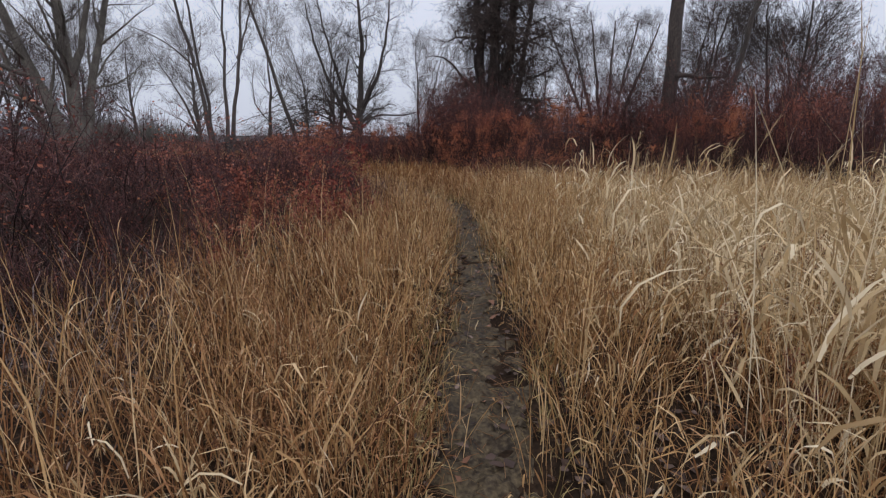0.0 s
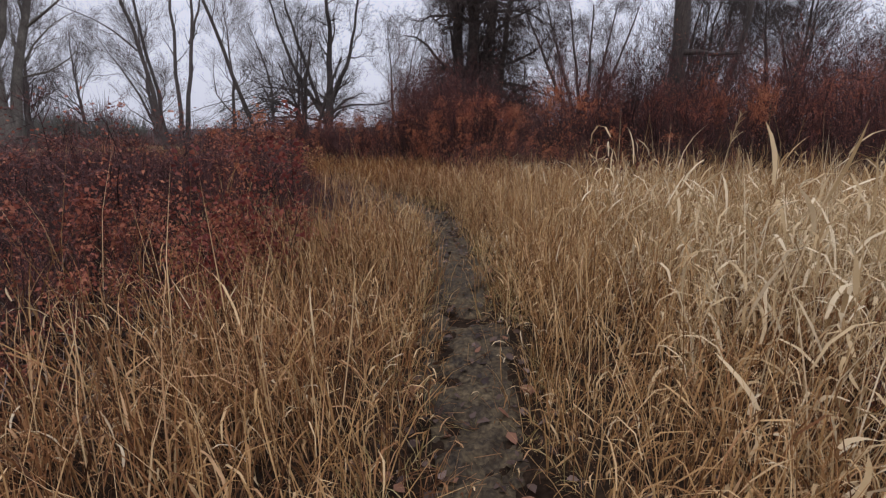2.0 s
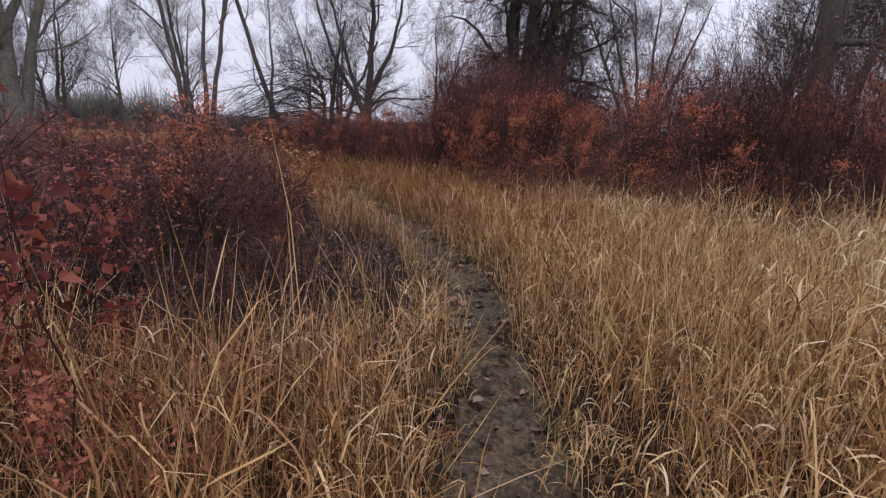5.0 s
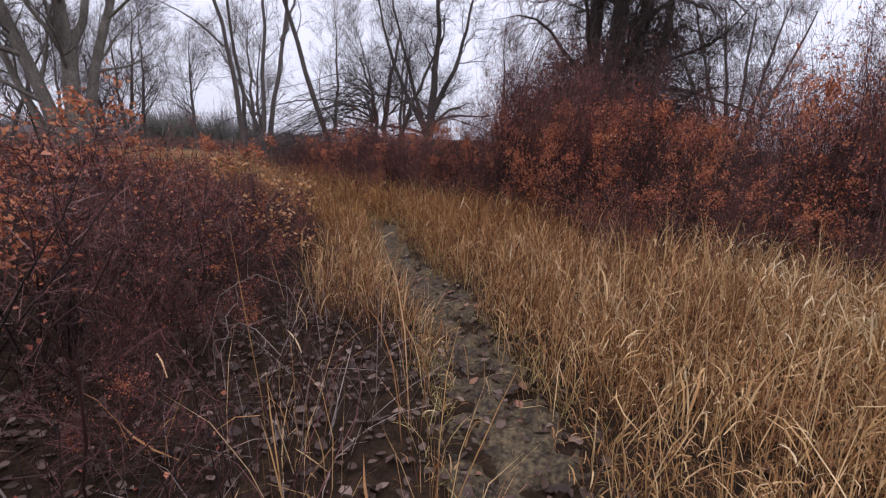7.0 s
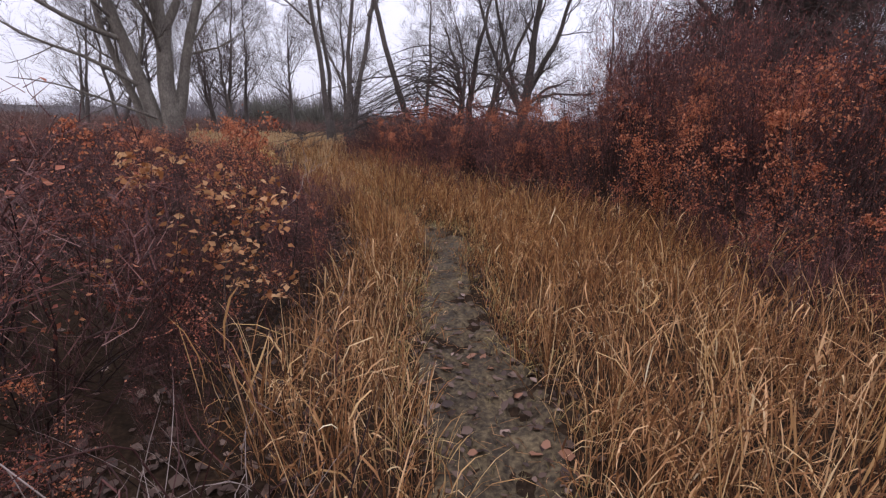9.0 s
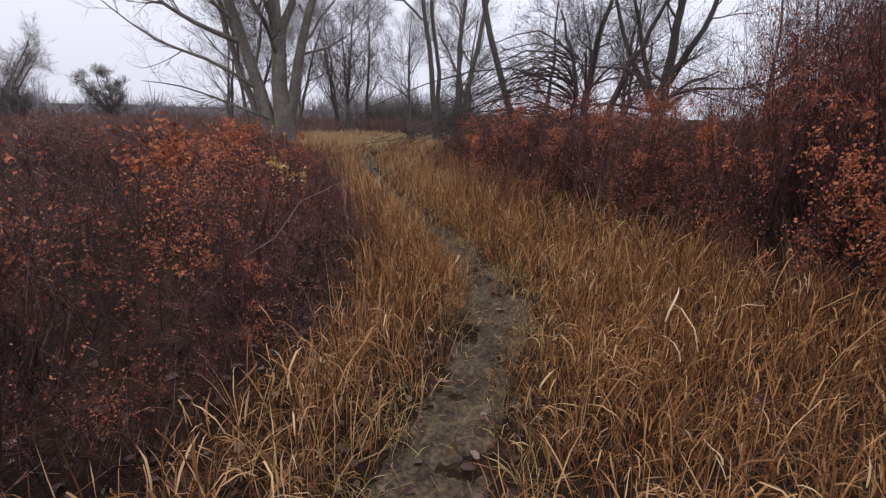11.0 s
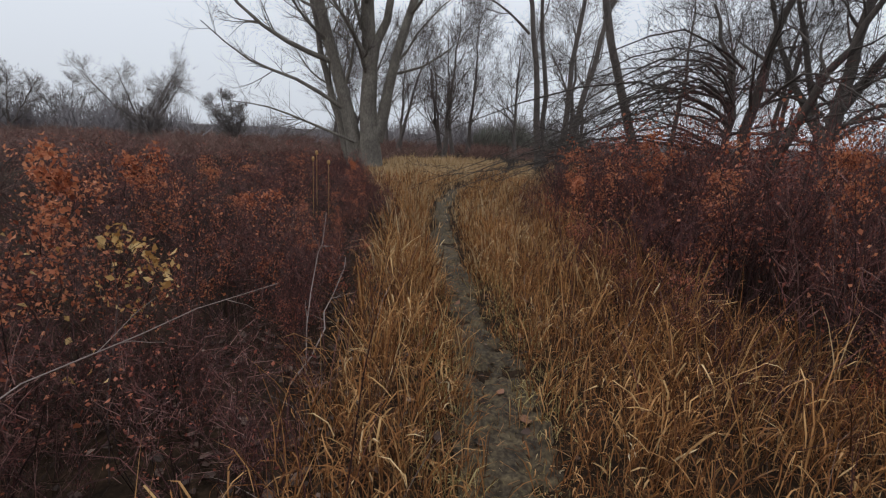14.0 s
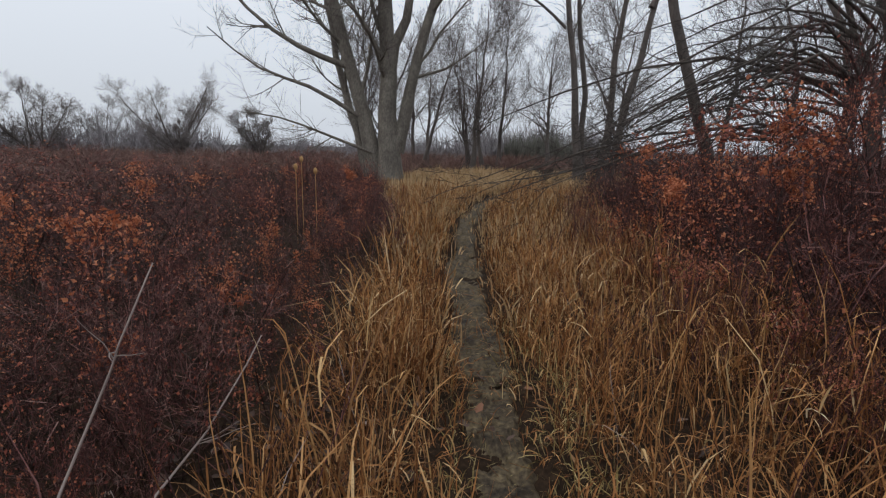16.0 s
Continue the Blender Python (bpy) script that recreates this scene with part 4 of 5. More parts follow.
def tufts(box, per_m2, blades, radius, gap=0.17, soft=0.22, extra=None, beyond=False):
    """Root places of blades in tufts, the way each faces, and a size for its tuft."""
    x0, y0, x1, y1 = box
    n = int((x1 - x0) * (y1 - y0) * per_m2)
    c = np.stack([RNG.uniform(x0, x1, n), RNG.uniform(y0, y1, n)], 1)
    c = c[inside(c, MEADOW) != beyond]
    d = nearest(c, TRAIL_FINE) + 0.09 * np.clip((c[:, 1] - 14) / 4, 0, 1) - 0.2 * np.exp(-((c[:, 1] - 13.45) / 0.5) ** 2) - 0.1 * np.exp(-((c[:, 1] - 10.8) / 0.8) ** 2)
    keep = RNG.uniform(0, 1, len(c)) < np.clip((d - gap) / soft, 0, 1)
    if extra is not None:
        keep &= RNG.uniform(0, 1, len(c)) < extra(c[:, 0], c[:, 1])
    c = c[keep]
    size = np.repeat(np.clip(RNG.normal(1, 0.2, len(c)), 0.5, 1.5), blades)
    off = RNG.normal(size=(len(c) * blades, 2)) * radius
    xy = np.repeat(c, blades, 0) + off
    az = np.arctan2(off[:, 1], off[:, 0]) + RNG.normal(size=len(xy)) * 0.9
    lie = 7.0 * wave(xy[:, 0], xy[:, 1], 3.1, 5) + np.repeat(RNG.normal(size=len(c)) * 1.3, blades)
    az = np.where(RNG.uniform(0, 1, len(xy)) < 0.35, lie, az)
    return xy, az, size


def grass(name, label, spots, h, hv, w, lean, droop, segs, mat, hook=3.0, bent=0.3, carried=None, mound=0.26):
    xy, az, size = spots
    n = len(xy)
    hh = h * size * np.clip(RNG.normal(1, hv, n), 0.3, 1.6)
    d = nearest(xy, TRAIL_FINE)
    lump = 1 + mound * wave(xy[:, 0], xy[:, 1], 2.6, 7) + 0.6 * mound * wave(xy[:, 0], xy[:, 1], 6.5, 3)
    hh *= np.clip(0.55 + 1.0 * (d - 0.2), 0.35, 1.0) * lump
    dr = np.where(RNG.uniform(0, 1, n) < bent, RNG.uniform(0.6, 1.25, n), RNG.uniform(0.0, 0.45, n)) * droop
    ln = np.abs(RNG.normal(size=n)) * lean
    lift = 0.0 if carried is None else RNG.uniform(carried[0], carried[1], n) * size * np.clip(0.55 + 1.0 * (d - 0.2), 0.2, 1.0) * lump
    me = blade_mesh(name, xy, az, hh, w * RNG.uniform(0.55, 1.5, n), ln, dr, segs, hook, mat, lift + np.zeros(n))
    tagged(new(name, me), label, "grass", kind="stuff")


MEADOW = [(x - (0.9 if y < 9 else -0.15), y + (0.3 if y < 9 else 0.1)) for x, y in LEFT_EDGE] + [(-22.5, 30.0), (-25.5, 34.0), (-25.0, 38.0), (-20, 41.0), (-15, 40)] + [(x + 0.35, y + 0.35) for x, y in RIGHT_EDGE[::-1]]


def pale_zone(x, y):
    return np.clip((x - 0.75 - 0.1 * y) / 0.8, 0, 1) * np.clip((9.0 - y) / 2.5, 0, 1)


def bare_zone(x, y):
    """Leaf-strewn earth under the thicket edge, and worn patches."""
    a = np.clip(1 - np.hypot((x + 1.5) / 1.6, (y - 10.5) / 2.2), 0, 1) * 5
    b = np.clip(1 - np.hypot((x - 1.1) / 0.7, (y - 2.6) / 1.0), 0, 1) * 0.9
    c = 0.95 * np.clip((-1.4 - x) / 1.3, 0, 1) * np.clip((9 - y) / 3, 0, 1) + 1.3 * np.clip(1 - np.hypot(x + 2.0, (y - 6.6) / 1.1), 0, 0.6)
    return np.clip(a + b + c, 0, 0.97)


def rusty(x, y):
    return np.clip((0.62 * np.clip((1 - x) / 2, 0, 1) + 0.3 * np.clip((-0.6 - x) / 0.8, 0, 1)) * (y < 9) + np.clip((y - 8.5) / 6, 0, 1) + 0.2, 0, 1)


open_ground = lambda x, y: 1 - bare_zone(x, y)
NEAR = (-6.5, -0.5, 3.5, 23)
brown = lambda x, y: (1 - pale_zone(x, y)) * open_ground(x, y) * rusty(x, y) * np.clip((16 - y) / 2, 0, 1) * np.clip(0.8 + 0.7 * wave(x, y, 3.4, 8), 0.15, 1)
tan = lambda x, y: (1 - pale_zone(x, y)) * open_ground(x, y) * (1.1 - 1.0 * rusty(x, y))
late = lambda x, y: np.clip((y - 14) / 2, 0, 1) * np.clip(0.9 + 0.6 * wave(x, y, 3.4, 8), 0.25, 1)
reeds = lambda x, y: pale_zone(x, y) * open_ground(x, y) * np.clip(0.75 + 0.6 * wave(x, y, 3.1, 2), 0.15, 1)
grass("rust_grass", "dry rust-brown meadow grass beside the path", tufts(NEAR, 34, 11, 0.06, extra=brown), 0.52, 0.24, 0.0056, 0.28, 1.7, 4, M_GRASS_RUST, 2.6, 0.4)
grass("rust_grass_leaves", "short rust-brown leaves on the grass stems", tufts(NEAR, 62, 11, 0.075, extra=brown), 0.18, 0.35, 0.0075, 0.55, 2.0, 3, M_GRASS_RUST, 1.2, 0.7, (0.04, 0.4))
grass("golden_grass", "golden tan tufts of fine grass among the brown", tufts(NEAR, 20, 14, 0.07, extra=lambda x, y: brown(x, y) * np.clip(1.5 * wave(x, y, 1.7, 5), 0, 1) * np.clip((x + 2.2) / 1.2, 0.2, 1)), 0.5, 0.25, 0.005, 0.32, 1.6, 4, M_GRASS_TAN, 2.2, 0.5)
grass("orange_grass", "dry orange-brown grass along the narrow path", tufts((-7, 13.5, 1, 23), 36, 11, 0.06, extra=late), 0.46, 0.24, 0.0056, 0.28, 1.7, 4, M_GRASS_ORANGE, 2.6, 0.45)
grass("orange_grass_leaves", "short orange-brown leaves on the grass stems", tufts((-7, 13.5, 1, 23), 80, 11, 0.075, extra=late), 0.15, 0.35, 0.0062, 0.55, 2.0, 3, M_GRASS_ORANGE, 1.2, 0.7, (0.04, 0.36))
grass("tan_grass", "dry tan meadow grass beside the path", tufts(NEAR, 28, 10, 0.065, extra=tan), 0.56, 0.25, 0.0056, 0.3, 1.7, 4, M_GRASS_TAN, 2.6, 0.4)
grass("tan_grass_leaves", "short tan leaves on the grass stems", tufts(NEAR, 50, 10, 0.08, extra=tan), 0.19, 0.35, 0.008, 0.55, 2.0, 3, M_GRASS_TAN, 1.2, 0.7, (0.05, 0.48))
grass("stalk_grass", "thin upright tan grass stalks in the meadow", tufts((-5, 0, 9, 16), 20, 5, 0.12, extra=lambda x, y: open_ground(x, y) * np.clip((14 - y) / 4, 0, 1)), 0.76, 0.22, 0.004, 0.26, 0.7, 3, M_GRASS_TAN, 2.0, 0.3)
grass("straw_grass", "bleached straw-coloured reed grass stems", tufts((0.8, -0.5, 9.5, 9.5), 24, 6, 0.08, extra=reeds), 0.92, 0.2, 0.005, 0.2, 1.2, 4, M_GRASS_PALE, 2.5, 0.4, mound=0.3)
grass("straw_grass_leaves", "bleached reed grass leaves drooping from their stems", tufts((0.8, -0.5, 9.5, 9.5), 34, 13, 0.1, extra=reeds), 0.25, 0.28, 0.0165, 0.55, 2.4, 4, M_GRASS_PALE, 1.1, 0.8, (0.06, 0.82), mound=0.3)
grass("reed_clump", "bright clump of broad bleached reed grass leaves", tufts((1.55, 1.1, 2.6, 2.6), 34, 14, 0.09), 0.3, 0.25, 0.018, 0.5, 2.3, 5, M_GRASS_PALE, 1.2, 0.75, (0.1, 0.85))
grass("brown_undergrass", "reddish-brown dead grass under the bleached reeds", tufts((0.6, -0.5, 9, 9), 34, 10, 0.08, extra=pale_zone), 0.42, 0.3, 0.006, 0.45, 1.6, 3, M_GRASS_RUST, 2.0, 0.5)
grass("mixed_grass", "pale and tan grass at the thicket foot", tufts((2.0, 6, 11, 17), 30, 9, 0.07, extra=lambda x, y: 1 - pale_zone(x, y)), 0.6, 0.25, 0.007, 0.24, 1.8, 3, M_GRASS_TAN, 2.4, 0.5)
grass("mixed_grass_leaves", "pale leaves on the grass at the thicket foot", tufts((2.0, 5, 11, 17), 18, 8, 0.09, extra=open_ground), 0.2, 0.25, 0.010, 0.5, 2.2, 3, M_GRASS_PALE, 1.2, 0.7, (0.1, 0.55))
grass("pale_blades", "scattered bleached grass blades among the brown", tufts((-5, -0.5, 5, 22), 12, 6, 0.09, extra=lambda x, y: open_ground(x, y) * np.clip((15 - y) / 5, 0.12, 1)), 0.14, 0.25, 0.008, 0.4, 2.0, 4, M_GRASS_PALE, 1.2, 0.7, (0.1, 0.46))
grass("matted_grass", "flattened tangled dead grass under the stems", tufts((-6, -0.5, 8, 20), 26, 9, 0.12, gap=0.22, soft=0.3, extra=open_ground), 0.3, 0.3, 0.007, 1.1, 0.9, 2, M_GRASS_MAT, 1.2, 0.5)
grass("bramble_shoots", "thin bare reddish shoots springing from the leaf litter", tufts((-5.5, 2, 0.5, 20), 30, 3, 0.1, gap=0.5, extra=lambda x, y: np.clip(bare_zone(x, y) * 1.1 + 0.12 * (x < -1.4), 0, 1)), 0.55, 0.3, 0.005, 0.55, 1.3, 4, M_TWIG_MAROON, 1.5, 0.5)
grass("grey_shoots", "pale dry weed stems among the leaf litter", tufts((-5.5, 2, 0.5, 20), 16, 3, 0.12, gap=0.5, extra=lambda x, y: np.clip(bare_zone(x, y) * 1.1 + 0.12 * (x < -1.4), 0, 1)), 0.5, 0.35, 0.0045, 0.6, 1.3, 4, M_TWIG_PALE, 1.5, 0.5)
near_edge = lambda x, y: np.clip(1.3 - np.minimum(nearest(np.stack([x, y], 1), left_line), nearest(np.stack([x, y], 1), right_line)), 0, 1)
grass("red_shoots", "slender reddish shrub shoots growing up through the grass", tufts((-9, 4, 6, 23), 22, 4, 0.1, gap=0.75, soft=0.3, extra=near_edge), 0.62, 0.3, 0.0048, 0.35, 0.8, 4, M_TWIG_TIP, 1.4, 0.4)
grass("low_grass", "short faded olive grass along the path edge", tufts((-6, -0.5, 2, 22), 130, 9, 0.035, gap=0.15, soft=0.2, extra=lambda x, y: (0.4 + 0.45 * wave(x, y, 2.0, 3)) * (nearest(np.stack([x, y], 1), TRAIL_FINE) < 0.5)), 0.26, 0.3, 0.005, 0.7, 1.7, 3, M_GRASS_OLIVE, 1.6, 0.6)
grass("corridor_grass", "dry orange-tan grass closing in on the path", tufts((-14.5, 18.5, -5.5, 29), 26, 8, 0.08, gap=0.28, soft=0.2), 0.45, 0.22, 0.010, 0.2, 2.0, 3, M_GRASS_ORANGE, 2.4, 0.45)
grass("corridor_straw", "pale straw among the grass beside the path", tufts((-15, 19, -5.5, 30), 12, 7, 0.09, gap=0.28, soft=0.2), 0.44, 0.22, 0.012, 0.24, 2.2, 3, M_GRASS_FIELD, 2.0, 0.5)
grass("path_thatch", "flattened faded grass trodden into the path", tufts((-6, 0, 2, 22), 120, 6, 0.04, gap=-0.2, soft=0.1, extra=lambda x, y: np.clip(wave(x, y, 1.7, 6) * 1.4 - 0.05 + 0.75 * np.clip((y - 16.3) / 1.0, 0, 1), 0, 1) * (nearest(np.stack([x, y], 1), TRAIL_FINE) < 0.3)), 0.10, 0.3, 0.005, 1.3, 0.3, 2, M_GRASS_THATCH, 1.0, 0.5)
grass("verge_grass", "dry tan grass of the meadow behind", tufts((-9, -8, 15, 1.2), 13, 9, 0.1, gap=0.25, soft=0.25, beyond=True), 0.5, 0.25, 0.011, 0.24, 2.2, 3, M_GRASS_TAN, 2.4, 0.5)
grass("edge_grass", "bleached dry grass at the far edge of the meadow", tufts((7.5, 0, 15, 9), 14, 9, 0.1, gap=0.25, soft=0.25, beyond=True), 0.55, 0.25, 0.012, 0.24, 2.2, 3, M_GRASS_PALE, 2.4, 0.5)
grass("far_grass", "pale dry grass of the open field", tufts((-34, 21, -5, 50), 15, 6, 0.14, gap=0.18, soft=0.2), 0.3, 0.25, 0.02, 0.2, 1.6, 2, M_GRASS_FIELD, 2.5, 0.4)


# ---- leaf litter ----
def litter():
    n = 30000
    xy = np.stack([RNG.uniform(-6, 4, n), RNG.uniform(1, 22, n)], 1)
    d, e = nearest(xy, TRAIL_FINE), nearest(xy, left_line)
    keep = (RNG.uniform(0, 1, n) < np.clip(bare_zone(xy[:, 0], xy[:, 1]) * 1.3 + np.clip(1.1 - e, 0, 1) * 0.6 + (d < 0.5) * (0.4 + 0.5 * (np.abs(xy[:, 1] - 11) < 3)) * (xy[:, 1] < 16), 0.03, 1)) & (d > 0.05)
    xy = xy[keep]
    pts = np.concatenate([xy, (land_at(xy) + RNG.uniform(0.004, 0.03, len(xy)))[:, None]], 1)
    v, q = leaf_cards(pts, 0.065, 0.0, flat=True)
    tagged(new("leaf_litter", mesh_from("leaf_litter", v, q, None, M_LITTER)), "dark brown dead leaves littering the wet ground", "leaf litter", kind="stuff")
    n = 1100
    xy = TRAIL_FINE[RNG.integers(50, 290, n)] + RNG.normal(size=(n, 2)) * 0.17
    P = np.empty((n, 2, 3))
    P[:, 0] = np.concatenate([xy, (land_at(xy) + 0.03)[:, None]], 1)
    a = RNG.uniform(0, 2 * np.pi, n)
    P[:, 1] = P[:, 0] + np.stack([np.cos(a), np.sin(a), RNG.normal(size=n) * 0.1], 1) * RNG.uniform(0.03, 0.14, n)[:, None]
    v, q = tubes(P, np.full((n, 2), 0.0018), 3)
    tagged(new("straw_litter", mesh_from("straw_litter", v, q, None, M_GRASS_MAT)), "broken straw trodden into the muddy path", "straw", kind="stuff")


litter()


def fallen_leaves():
    kinds = []
    for k in range(5):
        v, q = leaf_cards(np.zeros((1, 3)), 0.06, 0.0, flat=True)
        kinds.append(mesh_from("fallen_leaf", v, q, None, M_LITTER if k < 3 else M_LEAF_FALLEN))
    for i in range(240):
        a = TRAIL_FINE[RNG.integers(70, 280)] + RNG.normal(size=2) * 0.24
        z = float(land_at(a[None])[0]) + 0.022
        ob = tagged(new("fallen_leaf", kinds[i % 5]), "curled brown dead leaf lying on the mud", "leaf", "leaves fallen on the path")
        ob.matrix_basis = pose(a[0], a[1], z, RNG.normal() * 12, RNG.normal() * 12, RNG.uniform(0, 360)) @ Matrix.Scale(RNG.uniform(0.7, 1.4), 4)


fallen_leaves()


# ---- single plants that stand out ----
def at_place(ob, x, y, s=1.0, turn=0.0, wide=1.0):
    ob.matrix_basis = pose(x, y, 0, 0, 0, turn) @ Matrix.Diagonal((s * wide, s * wide, s, 1))


at_place(shrub("red_leaved_sapling", "small sapling with drooping dull red leaves", 6, 1.2, 0.85, 7, 4, 620, 0.042, M_TWIG_MAROON, M_TWIG_MAROON, M_LEAF_CRIMSON, 0.02, 0.8, "saplings", 1.0), -1.2, 6.5, 1.05)
at_place(shrub("red_leaved_sapling", "slender sapling with clusters of dull red leaves", 5, 1.2, 0.8, 7, 4, 520, 0.042, M_TWIG_MAROON, M_TWIG_MAROON, M_LEAF_CRIMSON, 0.02, 1.0, "saplings", 1.0), -1.5, 7.6, 1.15)
for x, y, s in ((-1.9, 6.3, 0.6), (-1.5, 7.0, 0.7), (-2.3, 7.2, 0.75), (-2.4, 5.9, 0.55), (-1.0, 7.7, 0.5), (-2.9, 6.6, 0.8), (-1.5, 5.7, 0.45), (-2.0, 5.2, 0.45), (-1.2, 6.3, 0.45)):
    at_place(shrub("red_leaved_sapling", "low sapling with rusty red leaves in the grass", 8, 1.2, 1.0, 7, 4, 900, 0.040, M_TWIG_MAROON, M_TWIG_MAROON, M_LEAF_RED, 0.03, 0.9, "saplings", 0.6), x, y, s + 0.15)
at_place(shrub("yellow_leaved_sapling", "sapling with yellow-tan oval leaves at the thicket edge", 7, 1.4, 0.8, 6, 5, 480, 0.042, M_TWIG_GREY, M_TWIG_MAROON, M_LEAF_AMBER, 0.04, 1.3, "saplings", 1.2), -2.35, 13.1, 0.9, 0.0, 1.3)
at_place(shrub("yellow_leaved_sapling", "thin sapling with pale tan leaves among red shrubs", 5, 1.4, 0.8, 6, 4, 150, 0.045, M_TWIG_GREY, M_TWIG_MAROON, M_LEAF_TAN, 0.04, 1.4, "saplings", 1.8), -4.5, 16.4, 0.8)
SAPLINGS = ((1.7, 16.9, 1.25), (0.7, 17.9, 1.1), (2.4, 15.7, 0.9), (2.9, 16.6, 1.3), (-4.9, 22.0, 0.85), (-5.5, 22.9, 0.95), (-8.6, 17.5, 0.66), (-9.6, 18.6, 0.68), (-12.6, 21.3, 0.75), (-2.9, 11.6, 1.2),
            (1.0, 20.1, 1.2), (1.9, 18.9, 1.5), (3.6, 15.3, 1.3), (2.0, 17.8, 1.55), (3.2, 14.9, 0.85), (4.6, 15.2, 1.4), (0.2, 19.2, 1.35), (-6.9, 24.0, 1.0), (-5.2, 16.8, 0.82), (-5.9, 17.6, 0.74),
            (-7.0, 18.6, 0.66), (-10.2, 21.3, 0.7), (2.5, 14.6, 0.75), (3.4, 14.2, 0.7), (1.95, 15.5, 0.7), (1.4, 16.4, 0.85), (0.9, 17.2, 0.95), (0.15, 18.3, 0.95), (-0.7, 19.2, 0.85), (-2.2, 20.1, 0.8),
            (-8.0, 17.5, 0.7), (-6.0, 17.4, 0.42), (-5.0, 16.0, 0.95), (-4.5, 15.5, 0.85), (-5.6, 16.4, 0.9), (-3.4, 14.6, 0.95), (-4.2, 14.0, 1.0), (-7.4, 18.0, 0.6), (-2.8, 15.05, 0.42), (-6.2, 22.6, 0.85), (-5.0, 21.6, 0.8), (4.6, 14.0, 0.9), (-3.3, 21.4, 1.05), (-0.9, 20.9, 1.3), (-4.7, 22.7, 1.1))
for x, y, s in SAPLINGS:
    at_place(shrub("orange_leaved_sapling", "sapling clothed in rust-orange withered leaves", 9, 1.5, 0.85, 7, 5, 960, 0.029, M_TWIG_GREY, M_TWIG_MAROON, M_LEAF_ORANGE, 0.03, 1.5, "saplings", 0.8), x, y, s, RNG.uniform(0, 360))


for x, y, h in ((1.35, 2.7, 0.75), (1.6, 3.1, 0.85), (1.5, 2.3, 0.7), (2.0, 3.0, 0.8), (2.3, 3.6, 0.9), (1.1, 3.4, 0.6), (3.0, 4.6, 0.85), (2.0, 4.4, 0.75)):
    at_place(shrub("dock_weed", "dead reddish-brown weed stalk among straw grass", 2, 1.5, 0.5, 9, 5, 160, 0.02, M_TWIG_TIP, M_TWIG_TIP, M_LEAF_RUSSET, 0.0, 0.5, "dead weeds", 0.6), x, y, h / 1.5)


def cane(points, r, mat, name, label, twigs=0):
    """One long bare cane or fallen branch, bent through a few points."""
    p, rr = limb_line(points, r, r * 0.45)
    root = tagged(new(name), label, "branch")
    root.location = points[0]
    p = p - np.array(points[0])
    p[:, 1:] += RNG.normal(size=p[:, 1:].shape) * 0.035
    part("cane", tube_mesh("cane", [(p, rr)], mat, 6), root)
    if twigs:
        q, qr = spawn(p, rr, twigs, 0.25, 0.95, 45, 0.3, 4, 0.0, 0.2, 0.6, 0.4, 0.002)
        for a, b in zip(q, qr):
            part("side_shoot", tube_mesh("side_shoot", [(a[None], b[None])], mat, 4), root)


cane([(-1.35, 10.1, 0.0), (-1.25, 10.05, 0.55), (-1.15, 9.95, 1.0), (-0.95, 9.9, 1.2)], 0.007, M_TWIG_MAROON, "bramble_cane", "reddish arching bramble cane with side shoots", 5)
cane([(-1.5, 9.2, 0.0), (-1.3, 9.3, 0.5), (-0.95, 9.4, 0.75), (-0.55, 9.5, 0.6)], 0.005, M_TWIG_MAROON, "bramble_cane", "thin reddish cane arching over leaf litter", 3)
cane([(-1.7, 8.4, 0.0), (-1.4, 8.7, 0.5), (-1.0, 9.0, 0.65), (-0.6, 9.2, 0.35)], 0.005, M_TWIG_GREY, "bramble_cane", "pale dry cane leaning over leaf litter", 2)
for k in range(14):
    x, y, a, n = RNG.uniform(-2.1, -0.75), RNG.uniform(9.5, 12.3), RNG.uniform(0, 6.28), RNG.uniform(0.3, 0.75)
    c, d = 0.5 * math.cos(a) + 0.1, 0.5 * math.sin(a)
    cane([(x, y, 0.0), (x + 0.25 * c, y + 0.25 * d, n * 0.75), (x + 0.7 * c, y + 0.7 * d, n), (x + 1.2 * c, y + 1.2 * d, n * 0.7)], RNG.uniform(0.003, 0.0045), (M_TWIG_TIP, M_TWIG_MAROON, M_TWIG_PALE)[k % 3], "bramble_cane", "thin bare cane arching over leaf litter" if k % 3 < 2 else "thin pale dry cane over leaf litter", 2)
cane([(-4.6, 17.45, 0.0), (-4.75, 17.55, 0.35), (-4.95, 17.75, 0.75), (-5.15, 17.9, 1.05)], 0.0055, M_TWIG_PALE, "dead_branch", "pale grey dead branch sticking up from the thicket", 4)
cane([(-4.5, 17.3, 0.1), (-4.9, 17.7, 0.2), (-5.3, 18.05, 0.3), (-5.7, 18.4, 0.5)], 0.007, M_TWIG_PALE, "dead_branch", "pale grey fallen branch lying in the thicket", 5)
cane([(-3.6, 15.4, 0.5), (-3.7, 15.9, 0.7), (-3.9, 16.4, 0.8), (-4.1, 17.0, 0.85)], 0.0035, M_TWIG_PALE, "dead_branch", "long pale twig lying across the shrubs", 3)
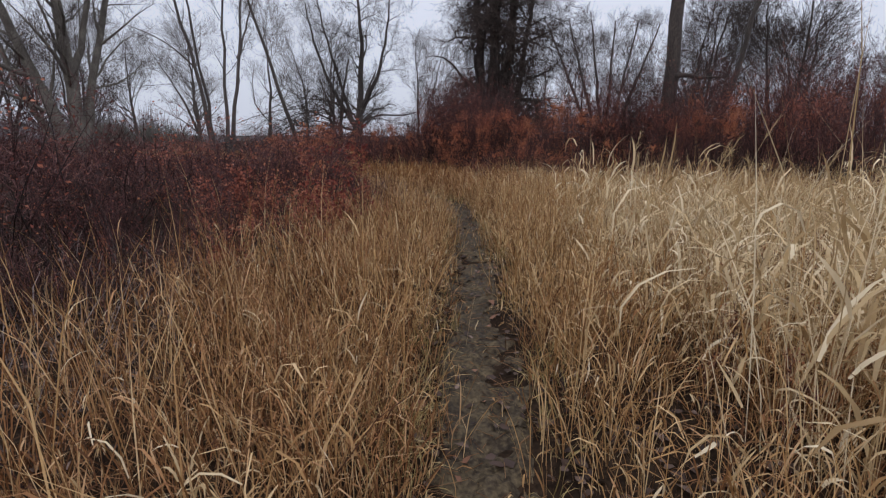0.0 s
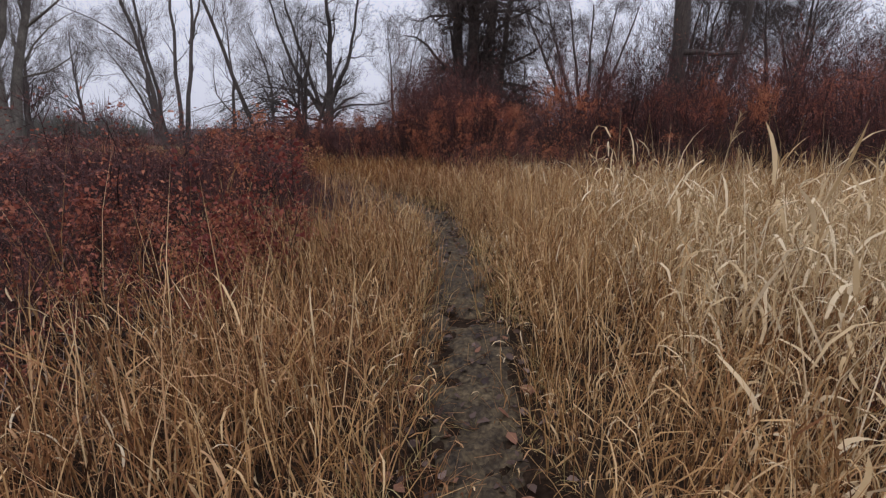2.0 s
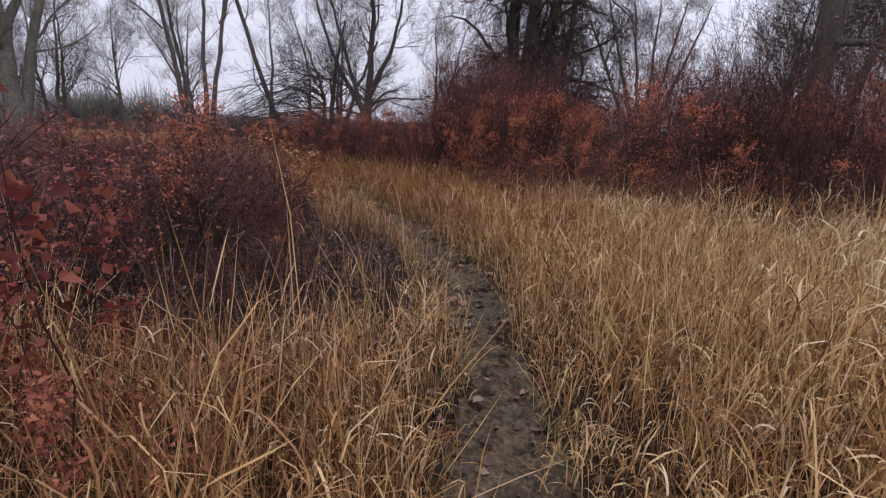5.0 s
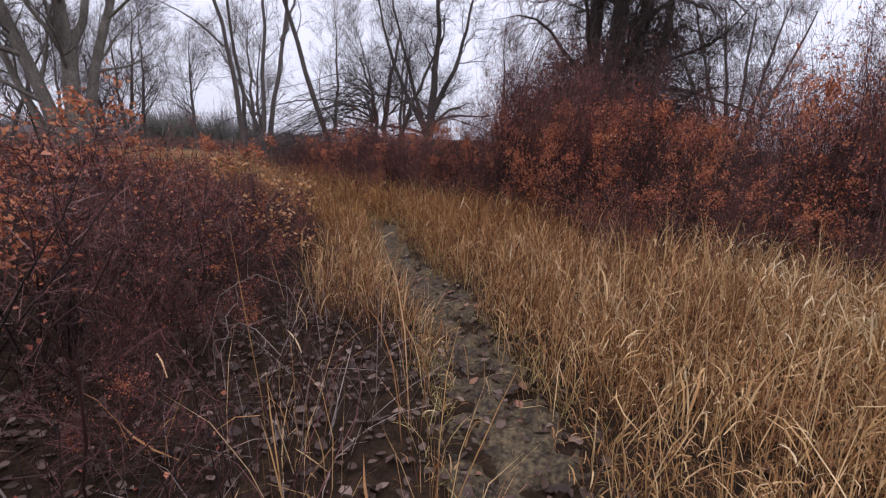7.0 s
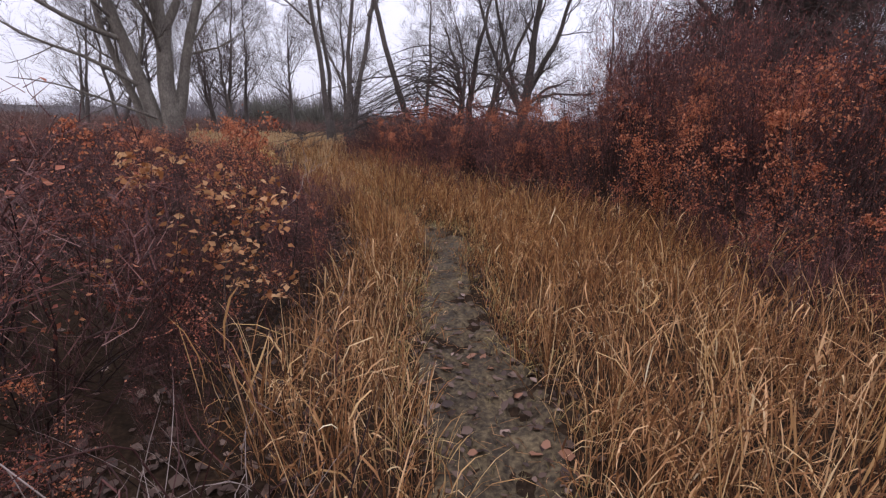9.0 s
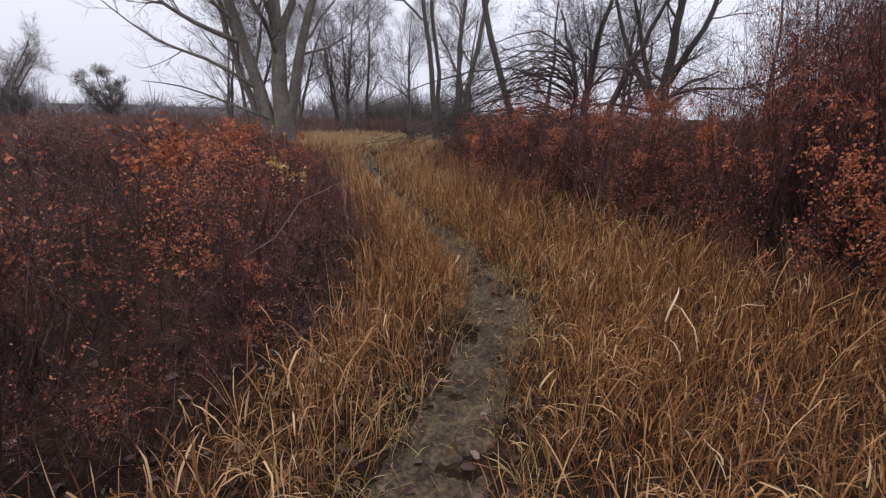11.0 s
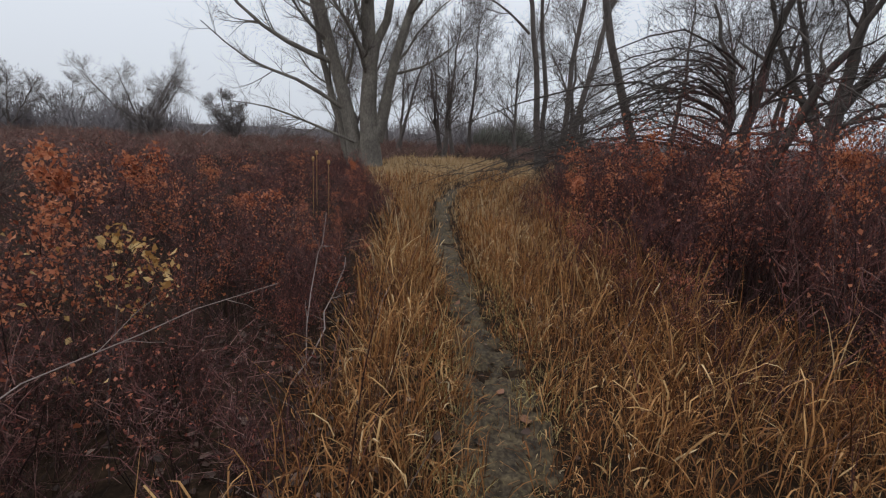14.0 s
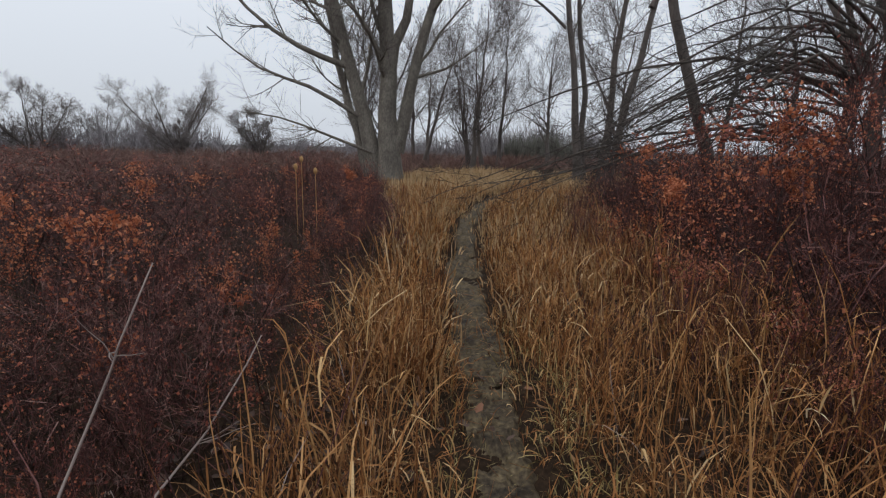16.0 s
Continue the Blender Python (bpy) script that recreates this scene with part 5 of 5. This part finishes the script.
for x, y, h, lx in ((2.15, 6.1, 1.55, 0.1), (2.25, 6.0, 1.3, -0.05), (3.1, 5.6, 1.7, 0.35), (2.9, 5.8, 1.45, 0.2), (1.9, 4.2, 1.5, 0.3), (2.6, 4.4, 1.35, -0.2), (3.6, 5.2, 1.4, 0.2)):
    root = tagged(new("seed_stalk"), "tall pale dry grass stalk with a feathery seed head", "grass stalk", "tall seed stalks")
    root.location = (x, y, 0)
    p, r = limb_line([(0, 0, 0), (lx * 0.15, 0.02, h * 0.4), (lx * 0.5, 0.0, h * 0.8), (lx, -0.05, h)], 0.0035, 0.0015)
    part("stalk", tube_mesh("stalk", [(p, r)], M_GRASS_PALE, 4), root)
    q, qr = spawn(p, r, 26, 0.78, 1.0, 20, 0.09, 3, -0.2, 0.1, 0.9, 0.6, 0.0016)
    part("seed_head", tube_mesh("seed_head", [(q, qr)], M_GRASS_PALE, 3), root)
for x, y, h in ((-10.0, 20.3, 1.05), (-10.15, 20.45, 1.15), (-9.8, 20.5, 1.0)):
    root = tagged(new("teasel"), "dry tan teasel with an egg-shaped spiny head", "teasel", "teasels")
    root.location = (x, y, 0)
    p, r = limb_line([(0, 0, 0), (0.01, 0, h * 0.5), (0.0, 0.01, h)], 0.005, 0.004)
    part("stalk", tube_mesh("stalk", [(p, r)], M_GRASS_TAN, 5), root)
    u = np.linspace(0, 1, 7)
    hp = np.stack([np.zeros(7), np.full(7, 0.01), h + 0.09 * u], 1)[None]
    hr = (0.028 * np.sqrt(np.clip(1 - (2 * u - 1) ** 2, 0.02, 1)))[None]
    sp, sr = spawn(hp, hr, 60, 0.05, 0.95, 75, 0.045, 2, 0.1, 0.1, 0.06, 0.3, 0.0012)
    part("seed_head", mixed_mesh("seed_head", [(hp, hr)], [(sp, sr)], M_GRASS_TAN, 8), root)


# ---- far woods ----
def far_woods():
    n = 660
    a = np.concatenate([RNG.uniform(0, 2 * np.pi, 460), RNG.uniform(2.1, 3.9, 200)])
    r = RNG.uniform(75, 165, n)
    c = np.stack([r * np.cos(a), 12 + r * np.sin(a)], 1)
    low = np.where(np.abs(a - np.pi) < 0.6, 0.8, 1.0)
    r = np.where(np.abs(a - np.pi + 0.2) < 0.9, 62 + 0.35 * (r - 75), r)
    c = np.stack([r * np.cos(a), 12 + r * np.sin(a)], 1)
    h = (3.0 + 3.2 * RNG.uniform(0, 1, n) ** 2 + 2.0 * (np.sin(a * 9) > 0.4)) * low
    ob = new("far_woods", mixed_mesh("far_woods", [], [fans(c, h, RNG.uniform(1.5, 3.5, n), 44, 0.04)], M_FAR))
    tagged(ob, "belt of far leafless woods in grey tinted for haze", "woods", kind="stuff")
    m = 60
    c = np.stack([-42 + RNG.normal(size=m) * 4.0, 63 + RNG.normal(size=m) * 3.0], 1)
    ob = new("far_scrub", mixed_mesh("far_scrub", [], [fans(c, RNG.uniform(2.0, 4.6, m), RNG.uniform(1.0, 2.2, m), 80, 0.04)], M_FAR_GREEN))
    tagged(ob, "dense olive-grey scrub at the far end of the field", "scrub", kind="stuff")
    m = 900
    c = np.stack([RNG.uniform(-75, -9, m), RNG.uniform(0, 60, m)], 1)
    c = c[~inside(c, FIELD) & ((c[:, 0] < -22) | (c[:, 1] > 41))]
    ob = new("brown_scrub", mixed_mesh("brown_scrub", [], [fans(c, RNG.uniform(0.8, 1.5, len(c)), RNG.uniform(0.9, 1.8, len(c)), 60, 0.012)], M_SCRUB))
    tagged(ob, "low reddish-brown scrub covering the far ground", "scrub", kind="stuff")


far_woods()
